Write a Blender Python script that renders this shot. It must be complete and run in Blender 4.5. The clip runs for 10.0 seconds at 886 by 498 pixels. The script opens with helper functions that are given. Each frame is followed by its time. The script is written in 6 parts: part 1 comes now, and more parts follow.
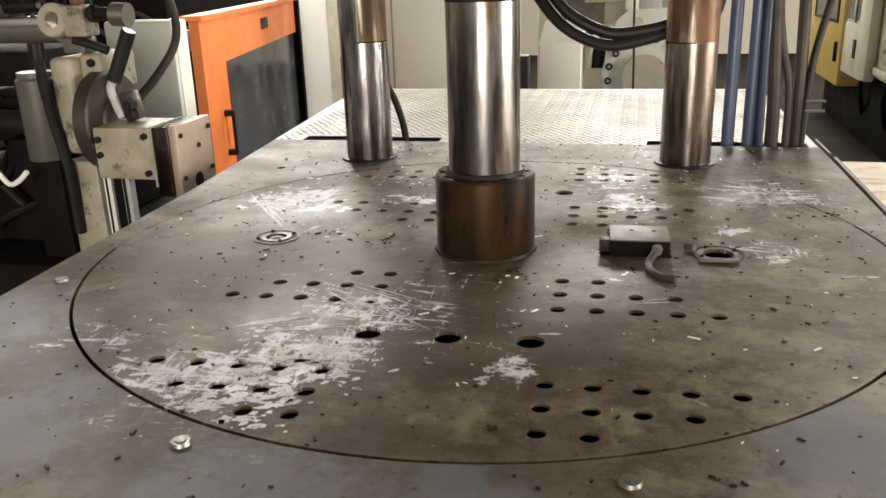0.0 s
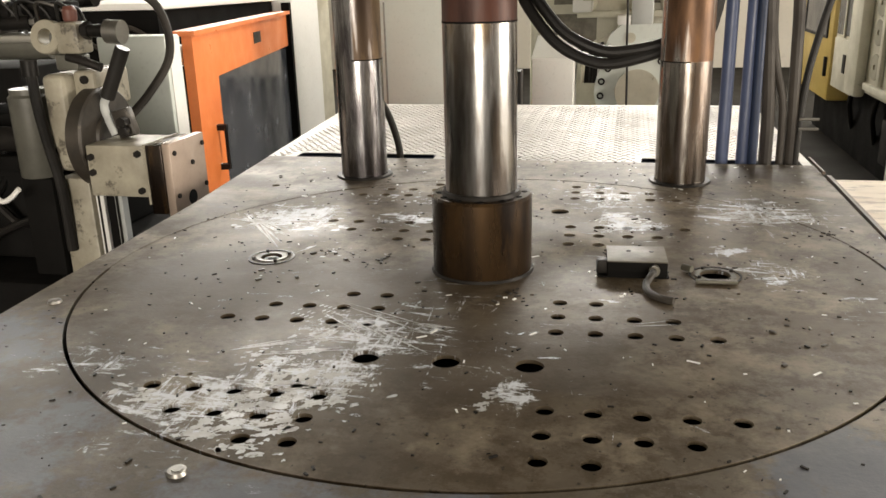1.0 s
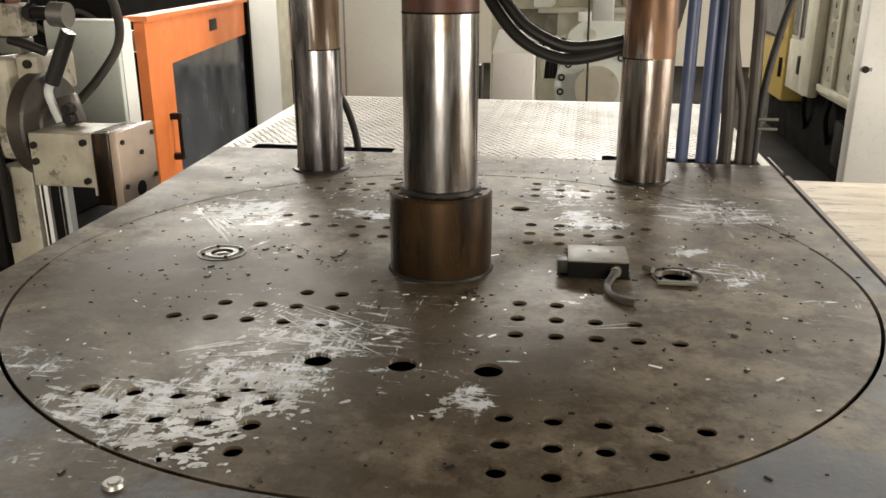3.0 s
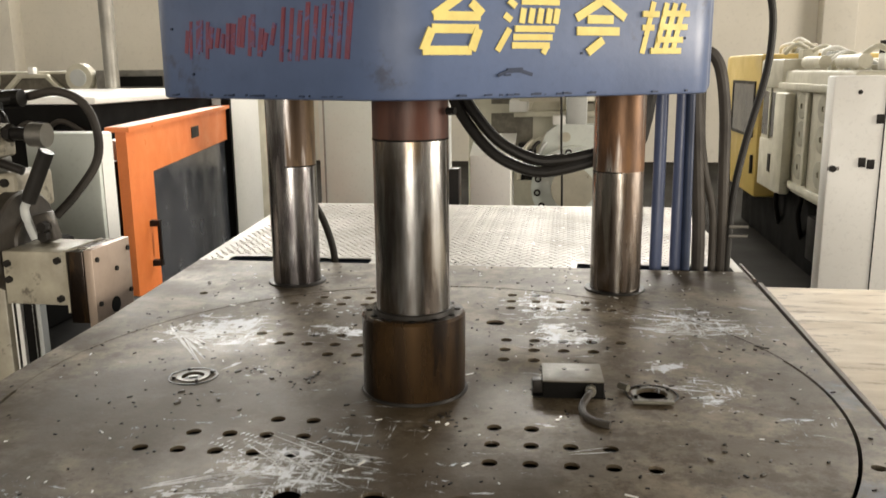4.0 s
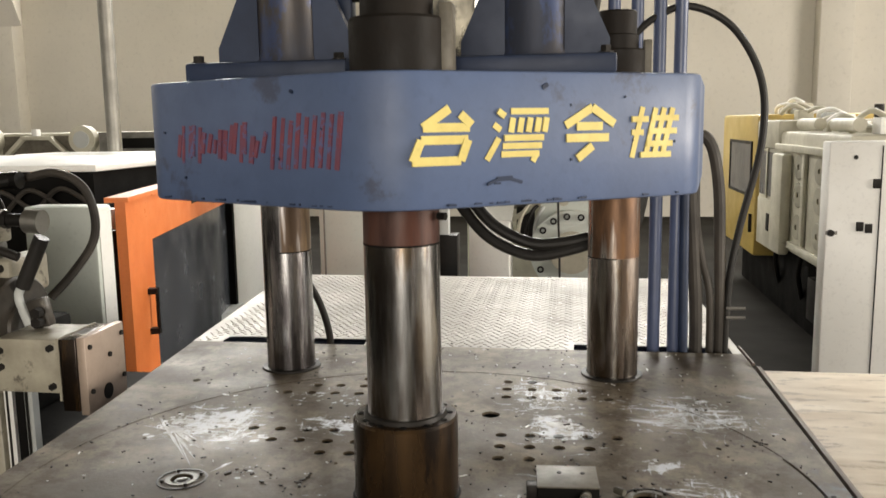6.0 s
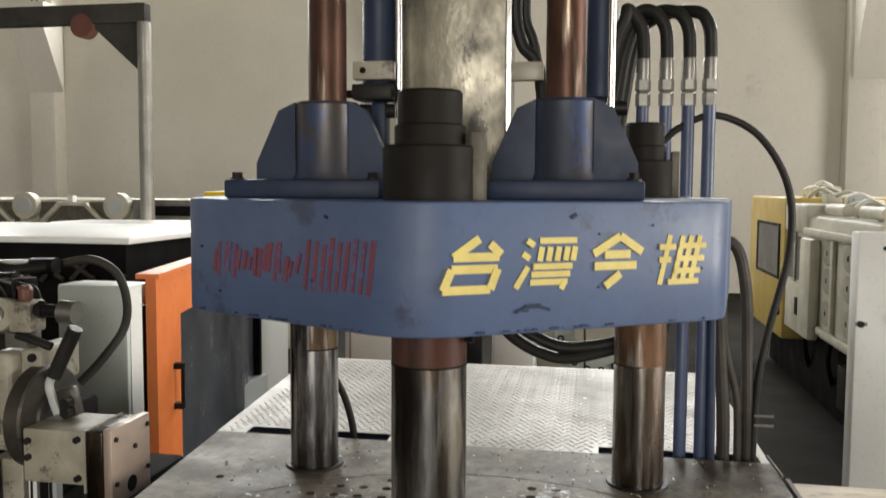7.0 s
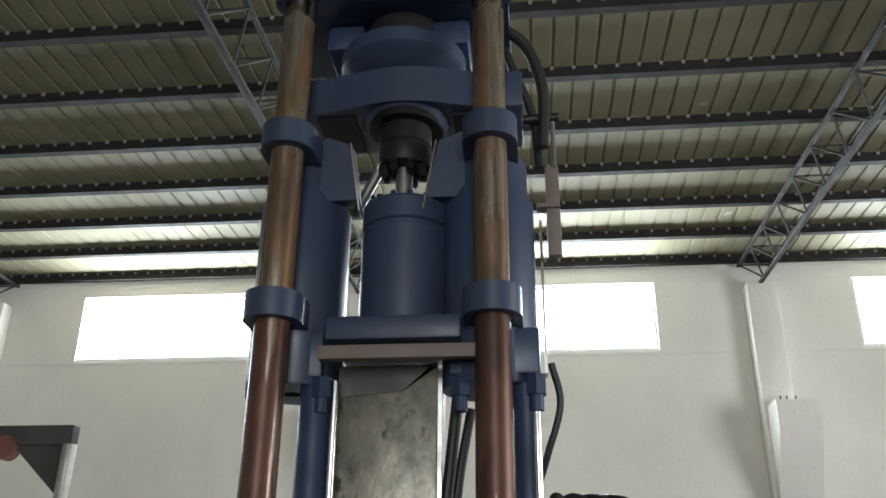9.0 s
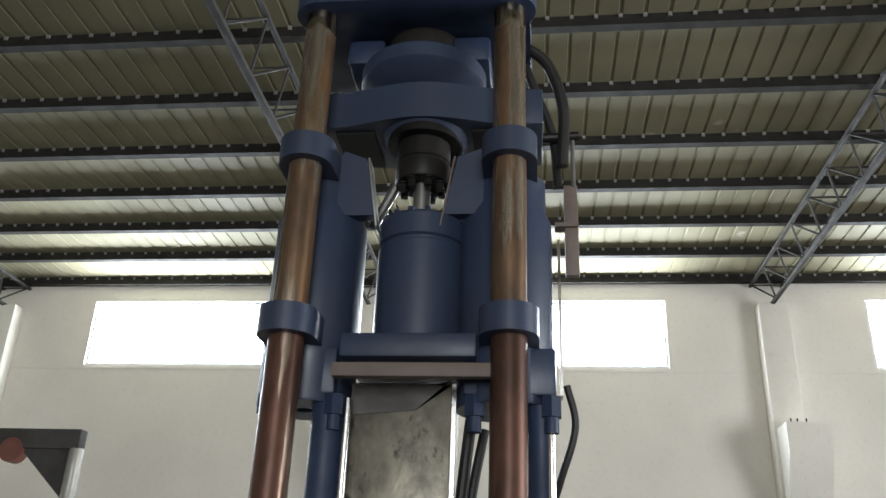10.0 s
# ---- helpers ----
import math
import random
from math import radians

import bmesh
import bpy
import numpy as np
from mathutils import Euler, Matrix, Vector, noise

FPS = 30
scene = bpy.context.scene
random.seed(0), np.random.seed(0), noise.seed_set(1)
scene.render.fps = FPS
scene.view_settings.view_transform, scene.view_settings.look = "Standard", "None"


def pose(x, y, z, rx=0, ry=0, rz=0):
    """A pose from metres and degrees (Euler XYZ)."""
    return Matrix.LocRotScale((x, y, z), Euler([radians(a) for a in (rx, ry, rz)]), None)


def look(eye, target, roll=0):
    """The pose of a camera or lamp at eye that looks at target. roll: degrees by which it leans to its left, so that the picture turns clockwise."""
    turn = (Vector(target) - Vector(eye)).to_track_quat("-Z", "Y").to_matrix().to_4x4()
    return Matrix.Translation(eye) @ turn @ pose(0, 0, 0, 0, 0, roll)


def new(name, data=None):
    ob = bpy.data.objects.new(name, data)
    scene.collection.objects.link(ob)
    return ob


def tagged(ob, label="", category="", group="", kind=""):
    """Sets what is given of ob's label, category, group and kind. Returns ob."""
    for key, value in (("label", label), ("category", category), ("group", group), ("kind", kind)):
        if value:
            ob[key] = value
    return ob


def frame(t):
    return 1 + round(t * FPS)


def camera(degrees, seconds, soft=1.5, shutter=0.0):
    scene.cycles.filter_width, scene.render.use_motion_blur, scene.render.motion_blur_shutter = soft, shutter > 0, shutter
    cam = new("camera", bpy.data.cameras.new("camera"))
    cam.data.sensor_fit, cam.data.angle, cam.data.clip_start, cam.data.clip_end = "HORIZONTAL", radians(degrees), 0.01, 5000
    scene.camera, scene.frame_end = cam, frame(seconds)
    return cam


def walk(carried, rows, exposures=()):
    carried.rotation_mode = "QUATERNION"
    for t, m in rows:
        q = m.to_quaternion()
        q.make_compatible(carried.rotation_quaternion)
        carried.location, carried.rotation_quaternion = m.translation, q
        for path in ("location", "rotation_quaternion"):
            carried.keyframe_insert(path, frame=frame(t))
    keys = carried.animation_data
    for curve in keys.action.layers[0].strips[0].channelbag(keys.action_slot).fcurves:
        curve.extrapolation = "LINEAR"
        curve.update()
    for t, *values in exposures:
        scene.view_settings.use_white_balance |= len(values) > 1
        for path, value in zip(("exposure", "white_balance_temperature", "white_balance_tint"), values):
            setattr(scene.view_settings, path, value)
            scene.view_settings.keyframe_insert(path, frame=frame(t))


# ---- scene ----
from mathutils.geometry import delaunay_2d_cdt

cam = camera(55.7, 10.0, shutter=0.35)
PATH = [
    (0, (0.248, -1.381, 1.472), (-0.187, 0.463, 0.832), -1.8),
    (0.5, (0.239, -1.374, 1.497), (-0.191, 0.47, 0.853), -2.2),
    (1, (0.237, -1.372, 1.485), (-0.179, 0.485, 0.871), -1.6),
    (1.5, (0.228, -1.37, 1.505), (-0.174, 0.494, 0.902), -1.9),
    (2, (0.232, -1.36, 1.503), (-0.155, 0.512, 0.915), -1.7),
    (3.3, (0.229, -1.329, 1.477), (-0.075, 0.543, 0.84), -0.0),
    (3.5, (0.229, -1.33, 1.48), (-0.071, 0.562, 0.903), -0.1),
    (4, (0.245, -1.317, 1.523), (-0.041, 0.618, 1.107), -0.6),
    (4.5, (0.248, -1.308, 1.521), (-0.028, 0.64, 1.163), -1.1),
    (5, (0.253, -1.301, 1.527), (-0.029, 0.646, 1.169), -1.5),
    (6.5, (0.259, -1.291, 1.653), (-0.052, 0.67, 1.417), -0.1),
    (7, (0.254, -1.301, 1.696), (-0.097, 0.663, 1.551), 0.3),
    (7.5, (0.256, -1.315, 1.743), (-0.096, 0.653, 1.807), 1.0),
    (8, (0.272, -1.335, 1.787), (-0.013, 0.598, 2.213), 0.6),
    (8.5, (0.271, -1.354, 1.876), (0.072, 0.521, 2.544), 0.1),
    (9, (0.264, -1.341, 1.899), (0.076, 0.49, 2.681), 0.5),
    (9.5, (0.254, -1.339, 1.914), (0.053, 0.482, 2.718), 1.7),
    (10, (0.249, -1.332, 1.916), (0.037, 0.486, 2.724), 2.2),
]
walk(cam, [(t, look(eye, target, roll)) for t, eye, target, roll in PATH],
     exposures=((0, 0.56, 7350, 12), (4, 0.38, 7300, 11), (5, 0.3, 7200, 11), (6.5, 0.34, 7000, 11), (7.5, -0.33, 6400, 7), (8.5, -0.14, 5760, 5.5), (9, 0.1, 5820, 6.5), (10, 0.2, 5930, 8.5)))

# ---- world and light ----
D = 0.110          # lift of the clamp assembly and of the far hall
world = bpy.data.worlds.new("sky")
scene.world = world
world.use_nodes = True
wn = world.node_tree.nodes
sky = wn.new("ShaderNodeTexSky")
sky.sky_type, sky.sun_disc, sky.sun_elevation, sky.sun_rotation = "NISHITA", False, radians(40), radians(120)
world.node_tree.links.new(sky.outputs[0], wn["Background"].inputs[0])
wn["Background"].inputs[1].default_value = 0.1


def window_light(name, m, w, h, power, colour):
    lamp = bpy.data.lights.new(name, "AREA")
    lamp.shape, lamp.size, lamp.size_y, lamp.energy, lamp.color = "RECTANGLE", w, h, power, colour
    ob = new(name, lamp)
    ob.matrix_world = m
    return ob


HALL_X0, HALL_X1, HALL_Y0, HALL_Y1, HALL_Z = -17.0, 14.5, -13.0, 13.0, 7.6
WIN_Z0, WIN_Z1 = 6.01, 7.24
NORTH_WINDOWS = (-13.3, -6.25, 0.78, 7.78)
for wx in NORTH_WINDOWS:
    window_light("window_daylight", look((wx, HALL_Y1 + 0.16, 6.62), (wx, HALL_Y1 - 3, 6.0)), 3.5, 1.2, 650, (0.95, 0.98, 1.0))
# two lamps in assumed doorways out of view, added to light sides and fronts
window_light("assumed_door_daylight", look((HALL_X1 + 0.15, 0.0, 2.7), (0, 0.4, 1.1)), 8.8, 5.2, 1850, (1.0, 0.97, 0.92))
window_light("assumed_door_daylight", look((1.5, HALL_Y0 - 0.16, 2.3), (1.5, 0, 1.2)), 5.0, 4.4, 850, (1.0, 0.97, 0.92))

# ---- mesh helpers ----


def root(name, x, y, z, label="", category="", group="", kind=""):
    ob = new(name)
    ob.location = (x, y, z)
    ob.empty_display_size = 0.05
    return tagged(ob, label, category, group, kind)


def base_of(ob):
    p = Vector((0, 0, 0))
    while ob:
        p = p + ob.location
        ob = ob.parent
    return p


def part(name, bm, material, parent=None, label="", category="", group="", kind="", sharp=28):
    """Links a bmesh, made in world metres, as one mesh object under its thing."""
    me = bpy.data.meshes.new(name)
    if parent:
        bmesh.ops.translate(bm, vec=-base_of(parent), verts=bm.verts)
    bmesh.ops.recalc_face_normals(bm, faces=bm.faces)
    bm.to_mesh(me)
    bm.free()
    me.shade_smooth()
    me.set_sharp_from_angle(angle=radians(sharp))
    me.materials.append(material)
    ob = new(name, me)
    ob.parent = parent
    return tagged(ob, label, category, group, kind)


def B():
    return bmesh.new()


def cube(bm):
    v = [bm.verts.new((x, y, z)) for z in (-0.5, 0.5) for y in (-0.5, 0.5) for x in (-0.5, 0.5)]
    for f in ((0, 2, 3, 1), (4, 5, 7, 6), (0, 1, 5, 4), (2, 6, 7, 3), (0, 4, 6, 2), (1, 3, 7, 5)):
        bm.faces.new([v[i] for i in f])
    return v


def bx(bm, x0, x1, y0, y1, z0, z1, bev=0.0, seg=2):
    made = cube(bm)
    for v in made:
        v.co = Vector(((x0 + x1) / 2 + v.co.x * (x1 - x0), (y0 + y1) / 2 + v.co.y * (y1 - y0), (z0 + z1) / 2 + v.co.z * (z1 - z0)))
    if bev:
        edges = {e for v in made for e in v.link_edges}
        bmesh.ops.bevel(bm, geom=list(edges), offset=bev, segments=seg, affect="EDGES", profile=0.5)
    return bm


def obx(bm, centre, size, turn=(0, 0, 0), bev=0.0):
    """A box turned by degrees round its own centre."""
    made = cube(bm)
    m = pose(*centre, *turn) @ Matrix.Diagonal((*size, 1))
    for v in made:
        v.co = m @ v.co
    if bev:
        bmesh.ops.bevel(bm, geom=list({e for v in made for e in v.link_edges}), offset=bev, segments=2, affect="EDGES", profile=0.5)
    return bm


def cy(bm, p0, p1, r0, r1=None, seg=32):
    p0, p1 = Vector(p0), Vector(p1)
    made = bmesh.ops.create_cone(bm, cap_ends=True, segments=seg, radius1=r0, radius2=r0 if r1 is None else r1, depth=(p1 - p0).length)["verts"]
    m = Matrix.Translation((p0 + p1) / 2) @ (p1 - p0).to_track_quat("Z", "Y").to_matrix().to_4x4()
    for v in made:
        v.co = m @ v.co
    return bm


def lathe(bm, profile, x, y, seg=48):
    """A solid of revolution round the upright axis at x, y; profile: radius and height, closed in itself."""
    loops = []
    for r, z in profile:
        loops.append([bm.verts.new((x + r * math.cos(2 * math.pi * i / seg), y + r * math.sin(2 * math.pi * i / seg), z)) for i in range(seg)])
    n = len(loops)
    for k in range(n):
        a, b = loops[k], loops[(k + 1) % n]
        for i in range(seg):
            j = (i + 1) % seg
            bm.faces.new((a[i], a[j], b[j], b[i]))
    return bm


def prism(bm, pts, z0, z1, bev=0.0):
    low = [bm.verts.new((x, y, z0)) for x, y in pts]
    top = [bm.verts.new((x, y, z1)) for x, y in pts]
    n = len(pts)
    bm.faces.new(low[::-1])
    bm.faces.new(top)
    sides = [bm.faces.new((low[i], low[(i + 1) % n], top[(i + 1) % n], top[i])) for i in range(n)]
    if bev:
        bmesh.ops.bevel(bm, geom=list({e for f in sides for e in f.edges}), offset=bev, segments=2, affect="EDGES", profile=0.5)
    return bm


def wall_prism(bm, pts, origin, along, depth):
    """An outline in the plane (along, up) at origin, given depth along the plane's normal."""
    a = Vector(along).normalized()
    nrm = a.cross(Vector((0, 0, 1)))
    o = Vector(origin)
    f = [bm.verts.new(o + a * u + Vector((0, 0, v))) for u, v in pts]
    b = [bm.verts.new(o + a * u + Vector((0, 0, v)) + nrm * depth) for u, v in pts]
    n = len(pts)
    bm.faces.new(f)
    bm.faces.new(b[::-1])
    for i in range(n):
        bm.faces.new((f[i], f[(i + 1) % n], b[(i + 1) % n], b[i]))
    return bm


def smooth_path(pts, n=7):
    pts = [Vector(p) for p in pts]
    q = [pts[0] * 2 - pts[1], *pts, pts[-1] * 2 - pts[-2]]
    out = []
    for k in range(1, len(q) - 2):
        a, b, c, d = q[k - 1:k + 3]
        for i in range(n):
            t = i / n
            out.append(0.5 * (2 * b + (c - a) * t + (2 * a - 5 * b + 4 * c - d) * t * t + (3 * b - a - 3 * c + d) * t ** 3))
    return out + [pts[-1]]


def tube(bm, pts, r, seg=14, n=7, smooth=True):
    path = smooth_path(pts, n) if smooth else [Vector(p) for p in pts]
    loops, side = [], None
    for k, p in enumerate(path):
        t = (path[min(k + 1, len(path) - 1)] - path[max(k - 1, 0)]).normalized()
        if side is None:
            side = t.orthogonal().normalized()
        side = (side - t * side.dot(t)).normalized()
        up = t.cross(side)
        loops.append([bm.verts.new(p + r * (math.cos(2 * math.pi * i / seg) * side + math.sin(2 * math.pi * i / seg) * up)) for i in range(seg)])
    for a, b in zip(loops, loops[1:]):
        for i in range(seg):
            j = (i + 1) % seg
            bm.faces.new((a[i], a[j], b[j], b[i]))
    bm.faces.new(loops[0][::-1])
    bm.faces.new(loops[-1])
    return bm


def circle(x, y, r, n):
    return [(x + r * math.cos(2 * math.pi * i / n), y + r * math.sin(2 * math.pi * i / n)) for i in range(n)]


def holed_plate(bm, outline, holes, z0, z1):
    """A plate from an outline with holes cut through; each hole is a list of points."""
    rings = [outline, *holes]
    pts, edges = [], []
    for ring in rings:
        s = len(pts)
        pts += [Vector(p) for p in ring]
        edges += [(s + i, s + (i + 1) % len(ring)) for i in range(len(ring))]
    vs, es, fs, *_ = delaunay_2d_cdt(pts, edges, [], 0, 1e-6)

    def inside(p, ring):
        hit = False
        for (x0, y0), (x1, y1) in zip(ring, ring[1:] + ring[:1]):
            if (y0 > p[1]) != (y1 > p[1]) and p[0] < (x1 - x0) * (p[1] - y0) / (y1 - y0) + x0:
                hit = not hit
        return hit
    top = [bm.verts.new((v.x, v.y, z1)) for v in vs]
    low = [bm.verts.new((v.x, v.y, z0)) for v in vs]
    boxes = [(min(p[0] for p in h), max(p[0] for p in h), min(p[1] for p in h), max(p[1] for p in h)) for h in holes]
    for f in fs:
        c = sum((vs[i] for i in f), Vector((0, 0))) / len(f)
        if not inside(c, outline):
            continue
        if any(b[0] < c.x < b[1] and b[2] < c.y < b[3] and inside(c, h) for b, h in zip(boxes, holes)):
            continue
        bm.faces.new([top[i] for i in f])
        bm.faces.new([low[i] for i in f][::-1])
    bm.edges.ensure_lookup_table()
    for e in [e for e in bm.edges if len(e.link_faces) == 1 and e.verts[0].co.z == z1 and e.verts[1].co.z == z1]:
        a, b = e.verts
        i, j = top.index(a), top.index(b)
        bm.faces.new((a, b, low[j], low[i]))
    return bm


def hexbolt(bm, x, y, z, r, h, axis=(0, 0, 1)):
    a = Vector(axis)
    p = Vector((x, y, z))
    cy(bm, p, p + a * h, r, seg=6)
    cy(bm, p - a * 0.001, p + a * h * 0.2, r * 1.35, seg=16)


# ---- materials ----


def mat(name, c1, c2=None, rough=0.5, metal=0.0, scale=5.0, fine=70.0, bump=0.05, stain=None, stain_at=0.6, stain_scale=9.0, rvar=0.12, stretch=(1, 1, 1), coat=0.0):
    m = bpy.data.materials.new(name)
    m.use_nodes = True
    nt = m.node_tree
    bsdf = nt.nodes["Principled BSDF"]
    geo = nt.nodes.new("ShaderNodeNewGeometry")
    mapn = nt.nodes.new("ShaderNodeMapping")
    mapn.inputs["Scale"].default_value = stretch
    nt.links.new(geo.outputs["Position"], mapn.inputs["Vector"])

    def noise_tex(s, detail=6, rough_=0.6):
        t = nt.nodes.new("ShaderNodeTexNoise")
        t.inputs["Scale"].default_value, t.inputs["Detail"].default_value, t.inputs["Roughness"].default_value = s, detail, rough_
        nt.links.new(mapn.outputs[0], t.inputs["Vector"])
        return t.outputs["Fac"]

    def ramp(fac, lo, hi, a=0.0, b=1.0):
        r = nt.nodes.new("ShaderNodeMapRange")
        r.inputs["From Min"].default_value, r.inputs["From Max"].default_value = lo, hi
        r.inputs["To Min"].default_value, r.inputs["To Max"].default_value = a, b
        nt.links.new(fac, r.inputs["Value"])
        return r.outputs[0]

    def mix(fac, a, b):
        x = nt.nodes.new("ShaderNodeMix")
        x.data_type = "RGBA"
        nt.links.new(fac, x.inputs["Factor"])
        for sock, val in ((x.inputs[6], a), (x.inputs[7], b)):
            if isinstance(val, tuple):
                sock.default_value = (*val, 1)
            else:
                nt.links.new(val, sock)
        return x.outputs[2]
    c2 = c2 or tuple(v * 0.75 for v in c1)
    big, small = noise_tex(scale), noise_tex(fine, 3)
    col = mix(ramp(big, 0.35, 0.65), c1, c2)
    col = mix(ramp(small, 0.55, 0.8, 0, 0.35), col, tuple(v * 0.6 for v in c1))
    if stain:
        col = mix(ramp(noise_tex(stain_scale, 9, 0.7), stain_at, stain_at + 0.06, 0, 0.85), col, stain)
    nt.links.new(col, bsdf.inputs["Base Color"])
    nt.links.new(ramp(big, 0.3, 0.7, max(rough - rvar, 0.03), min(rough + rvar, 1)), bsdf.inputs["Roughness"])
    bsdf.inputs["Metallic"].default_value = metal
    bsdf.inputs["Coat Weight"].default_value = coat
    if bump:
        bn = nt.nodes.new("ShaderNodeBump")
        bn.inputs["Strength"].default_value, bn.inputs["Distance"].default_value = bump, 0.01
        nt.links.new(small, bn.inputs["Height"])
        nt.links.new(bn.outputs[0], bsdf.inputs["Normal"])
    return m


def scuffed_steel(name, c1, c2, rough, patches, metal=0.55, white=(0.70, 0.73, 0.78), paint=(), oil=()):
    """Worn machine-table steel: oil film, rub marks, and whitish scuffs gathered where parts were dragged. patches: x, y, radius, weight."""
    m = mat(name, c1, c2, rough, metal, scale=4.0, fine=120, bump=0.06, stain=tuple(v * 0.45 for v in c1), stain_at=0.64, stain_scale=14, rvar=0.1)
    nt = m.node_tree
    bsdf = nt.nodes["Principled BSDF"]
    geo = nt.nodes.new("ShaderNodeNewGeometry")
    wob = nt.nodes.new("ShaderNodeTexNoise")
    wob.inputs["Scale"].default_value, wob.inputs["Detail"].default_value, wob.inputs["Roughness"].default_value = 9.0, 5, 0.65
    nt.links.new(geo.outputs["Position"], wob.inputs["Vector"])
    wm = nt.nodes.new("ShaderNodeVectorMath")
    wm.operation = "MULTIPLY_ADD"
    nt.links.new(wob.outputs["Color"], wm.inputs[0])
    wm.inputs[1].default_value = (0.26, 0.26, 0)
    nt.links.new(geo.outputs["Position"], wm.inputs[2])
    wo = nt.nodes.new("ShaderNodeVectorMath")
    wo.operation = "SUBTRACT"
    nt.links.new(wm.outputs[0], wo.inputs[0])
    wo.inputs[1].default_value = (0.13, 0.13, 0)
    def gathered(spots):
        total = None
        for x, y, r, w in spots:
            d = nt.nodes.new("ShaderNodeVectorMath")
            d.operation = "DISTANCE"
            nt.links.new(wo.outputs[0], d.inputs[0])
            d.inputs[1].default_value = (x, y, 1.0)
            k = nt.nodes.new("ShaderNodeMapRange")
            k.inputs["From Min"].default_value, k.inputs["From Max"].default_value = r, r * 0.2
            k.inputs["To Max"].default_value = w
            nt.links.new(d.outputs["Value"], k.inputs["Value"])
            if total is None:
                total = k.outputs[0]
            else:
                a = nt.nodes.new("ShaderNodeMath")
                a.operation = "MAXIMUM"
                nt.links.new(total, a.inputs[0])
                nt.links.new(k.outputs[0], a.inputs[1])
                total = a.outputs[0]
        return total

    def soft_mix(fac, socket, colour):
        x = nt.nodes.new("ShaderNodeMix")
        x.data_type = "RGBA"
        nt.links.new(fac, x.inputs["Factor"])
        nt.links.new(socket, x.inputs[6])
        x.inputs[7].default_value = (*colour, 1)
        return x.outputs[2]

    total = gathered(patches)

    def streaks(angle, sx, sy, lo):
        mp = nt.nodes.new("ShaderNodeMapping")
        mp.inputs["Rotation"].default_value = (0, 0, radians(angle))
        mp.inputs["Scale"].default_value = (sx, sy, 1)
        nt.links.new(geo.outputs["Position"], mp.inputs["Vector"])
        t = nt.nodes.new("ShaderNodeTexNoise")
        t.inputs["Scale"].default_value, t.inputs["Detail"].default_value, t.inputs["Roughness"].default_value = 1.0, 12, 0.78
        t.inputs["Distortion"].default_value = 0.45
        nt.links.new(mp.outputs[0], t.inputs["Vector"])
        s = nt.nodes.new("ShaderNodeMath")
        s.operation = "MULTIPLY_ADD"
        nt.links.new(total, s.inputs[0])
        s.inputs[1].default_value = 0.21
        nt.links.new(t.outputs["Fac"], s.inputs[2])
        k = nt.nodes.new("ShaderNodeMapRange")
        k.inputs["From Min"].default_value, k.inputs["From Max"].default_value = lo, lo + 0.045
        nt.links.new(s.outputs[0], k.inputs["Value"])
        return k.outputs[0]
    film = nt.nodes.new("ShaderNodeTexNoise")
    film.inputs["Scale"].default_value, film.inputs["Detail"].default_value, film.inputs["Roughness"].default_value = 13.0, 12, 0.8
    nt.links.new(geo.outputs["Position"], film.inputs["Vector"])
    fr = nt.nodes.new("ShaderNodeMapRange")
    fr.inputs["From Min"].default_value, fr.inputs["From Max"].default_value = 0.46, 0.56
    nt.links.new(film.outputs["Fac"], fr.inputs["Value"])
    fm = nt.nodes.new("ShaderNodeMix")
    fm.data_type = "RGBA"
    nt.links.new(fr.outputs[0], fm.inputs["Factor"])
    nt.links.new(bsdf.inputs["Base Color"].links[0].from_socket, fm.inputs[6])
    fm.inputs[7].default_value = (c2[0] * 0.72, c2[1] * 0.66, c2[2] * 0.56, 1)
    cloud = nt.nodes.new("ShaderNodeTexNoise")
    cloud.inputs["Scale"].default_value, cloud.inputs["Detail"].default_value, cloud.inputs["Roughness"].default_value = 7.0, 9, 0.72
    nt.links.new(geo.outputs["Position"], cloud.inputs["Vector"])
    cl = nt.nodes.new("ShaderNodeMapRange")
    cl.inputs["From Min"].default_value, cl.inputs["From Max"].default_value, cl.inputs["To Max"].default_value = 0.49, 0.62, 0.85
    nt.links.new(cloud.outputs["Fac"], cl.inputs["Value"])
    cm = nt.nodes.new("ShaderNodeMix")
    cm.data_type = "RGBA"
    nt.links.new(cl.outputs[0], cm.inputs["Factor"])
    nt.links.new(fm.outputs[2], cm.inputs[6])
    cm.inputs[7].default_value = (c1[0] * 1.45, c1[1] * 1.47, c1[2] * 1.5, 1)
    nt.links.new(cm.outputs[2], bsdf.inputs["Base Color"])
    blot = nt.nodes.new("ShaderNodeTexNoise")
    blot.inputs["Scale"].default_value, blot.inputs["Detail"].default_value, blot.inputs["Roughness"].default_value, blot.inputs["Distortion"].default_value = 3.1, 10, 0.66, 0.8
    nt.links.new(geo.outputs["Position"], blot.inputs["Vector"])
    bk = nt.nodes.new("ShaderNodeMapRange")
    bk.inputs["From Min"].default_value, bk.inputs["From Max"].default_value, bk.inputs["To Max"].default_value = 0.52, 0.66, 0.7
    nt.links.new(blot.outputs["Fac"], bk.inputs["Value"])
    oily = soft_mix(bk.outputs[0], cm.outputs[2], (c2[0] * 0.55, c2[1] * 0.5, c2[2] * 0.42))
    speck = nt.nodes.new("ShaderNodeTexNoise")
    speck.inputs["Scale"].default_value, speck.inputs["Detail"].default_value, speck.inputs["Roughness"].default_value = 62.0, 4, 0.6
    nt.links.new(geo.outputs["Position"], speck.inputs["Vector"])
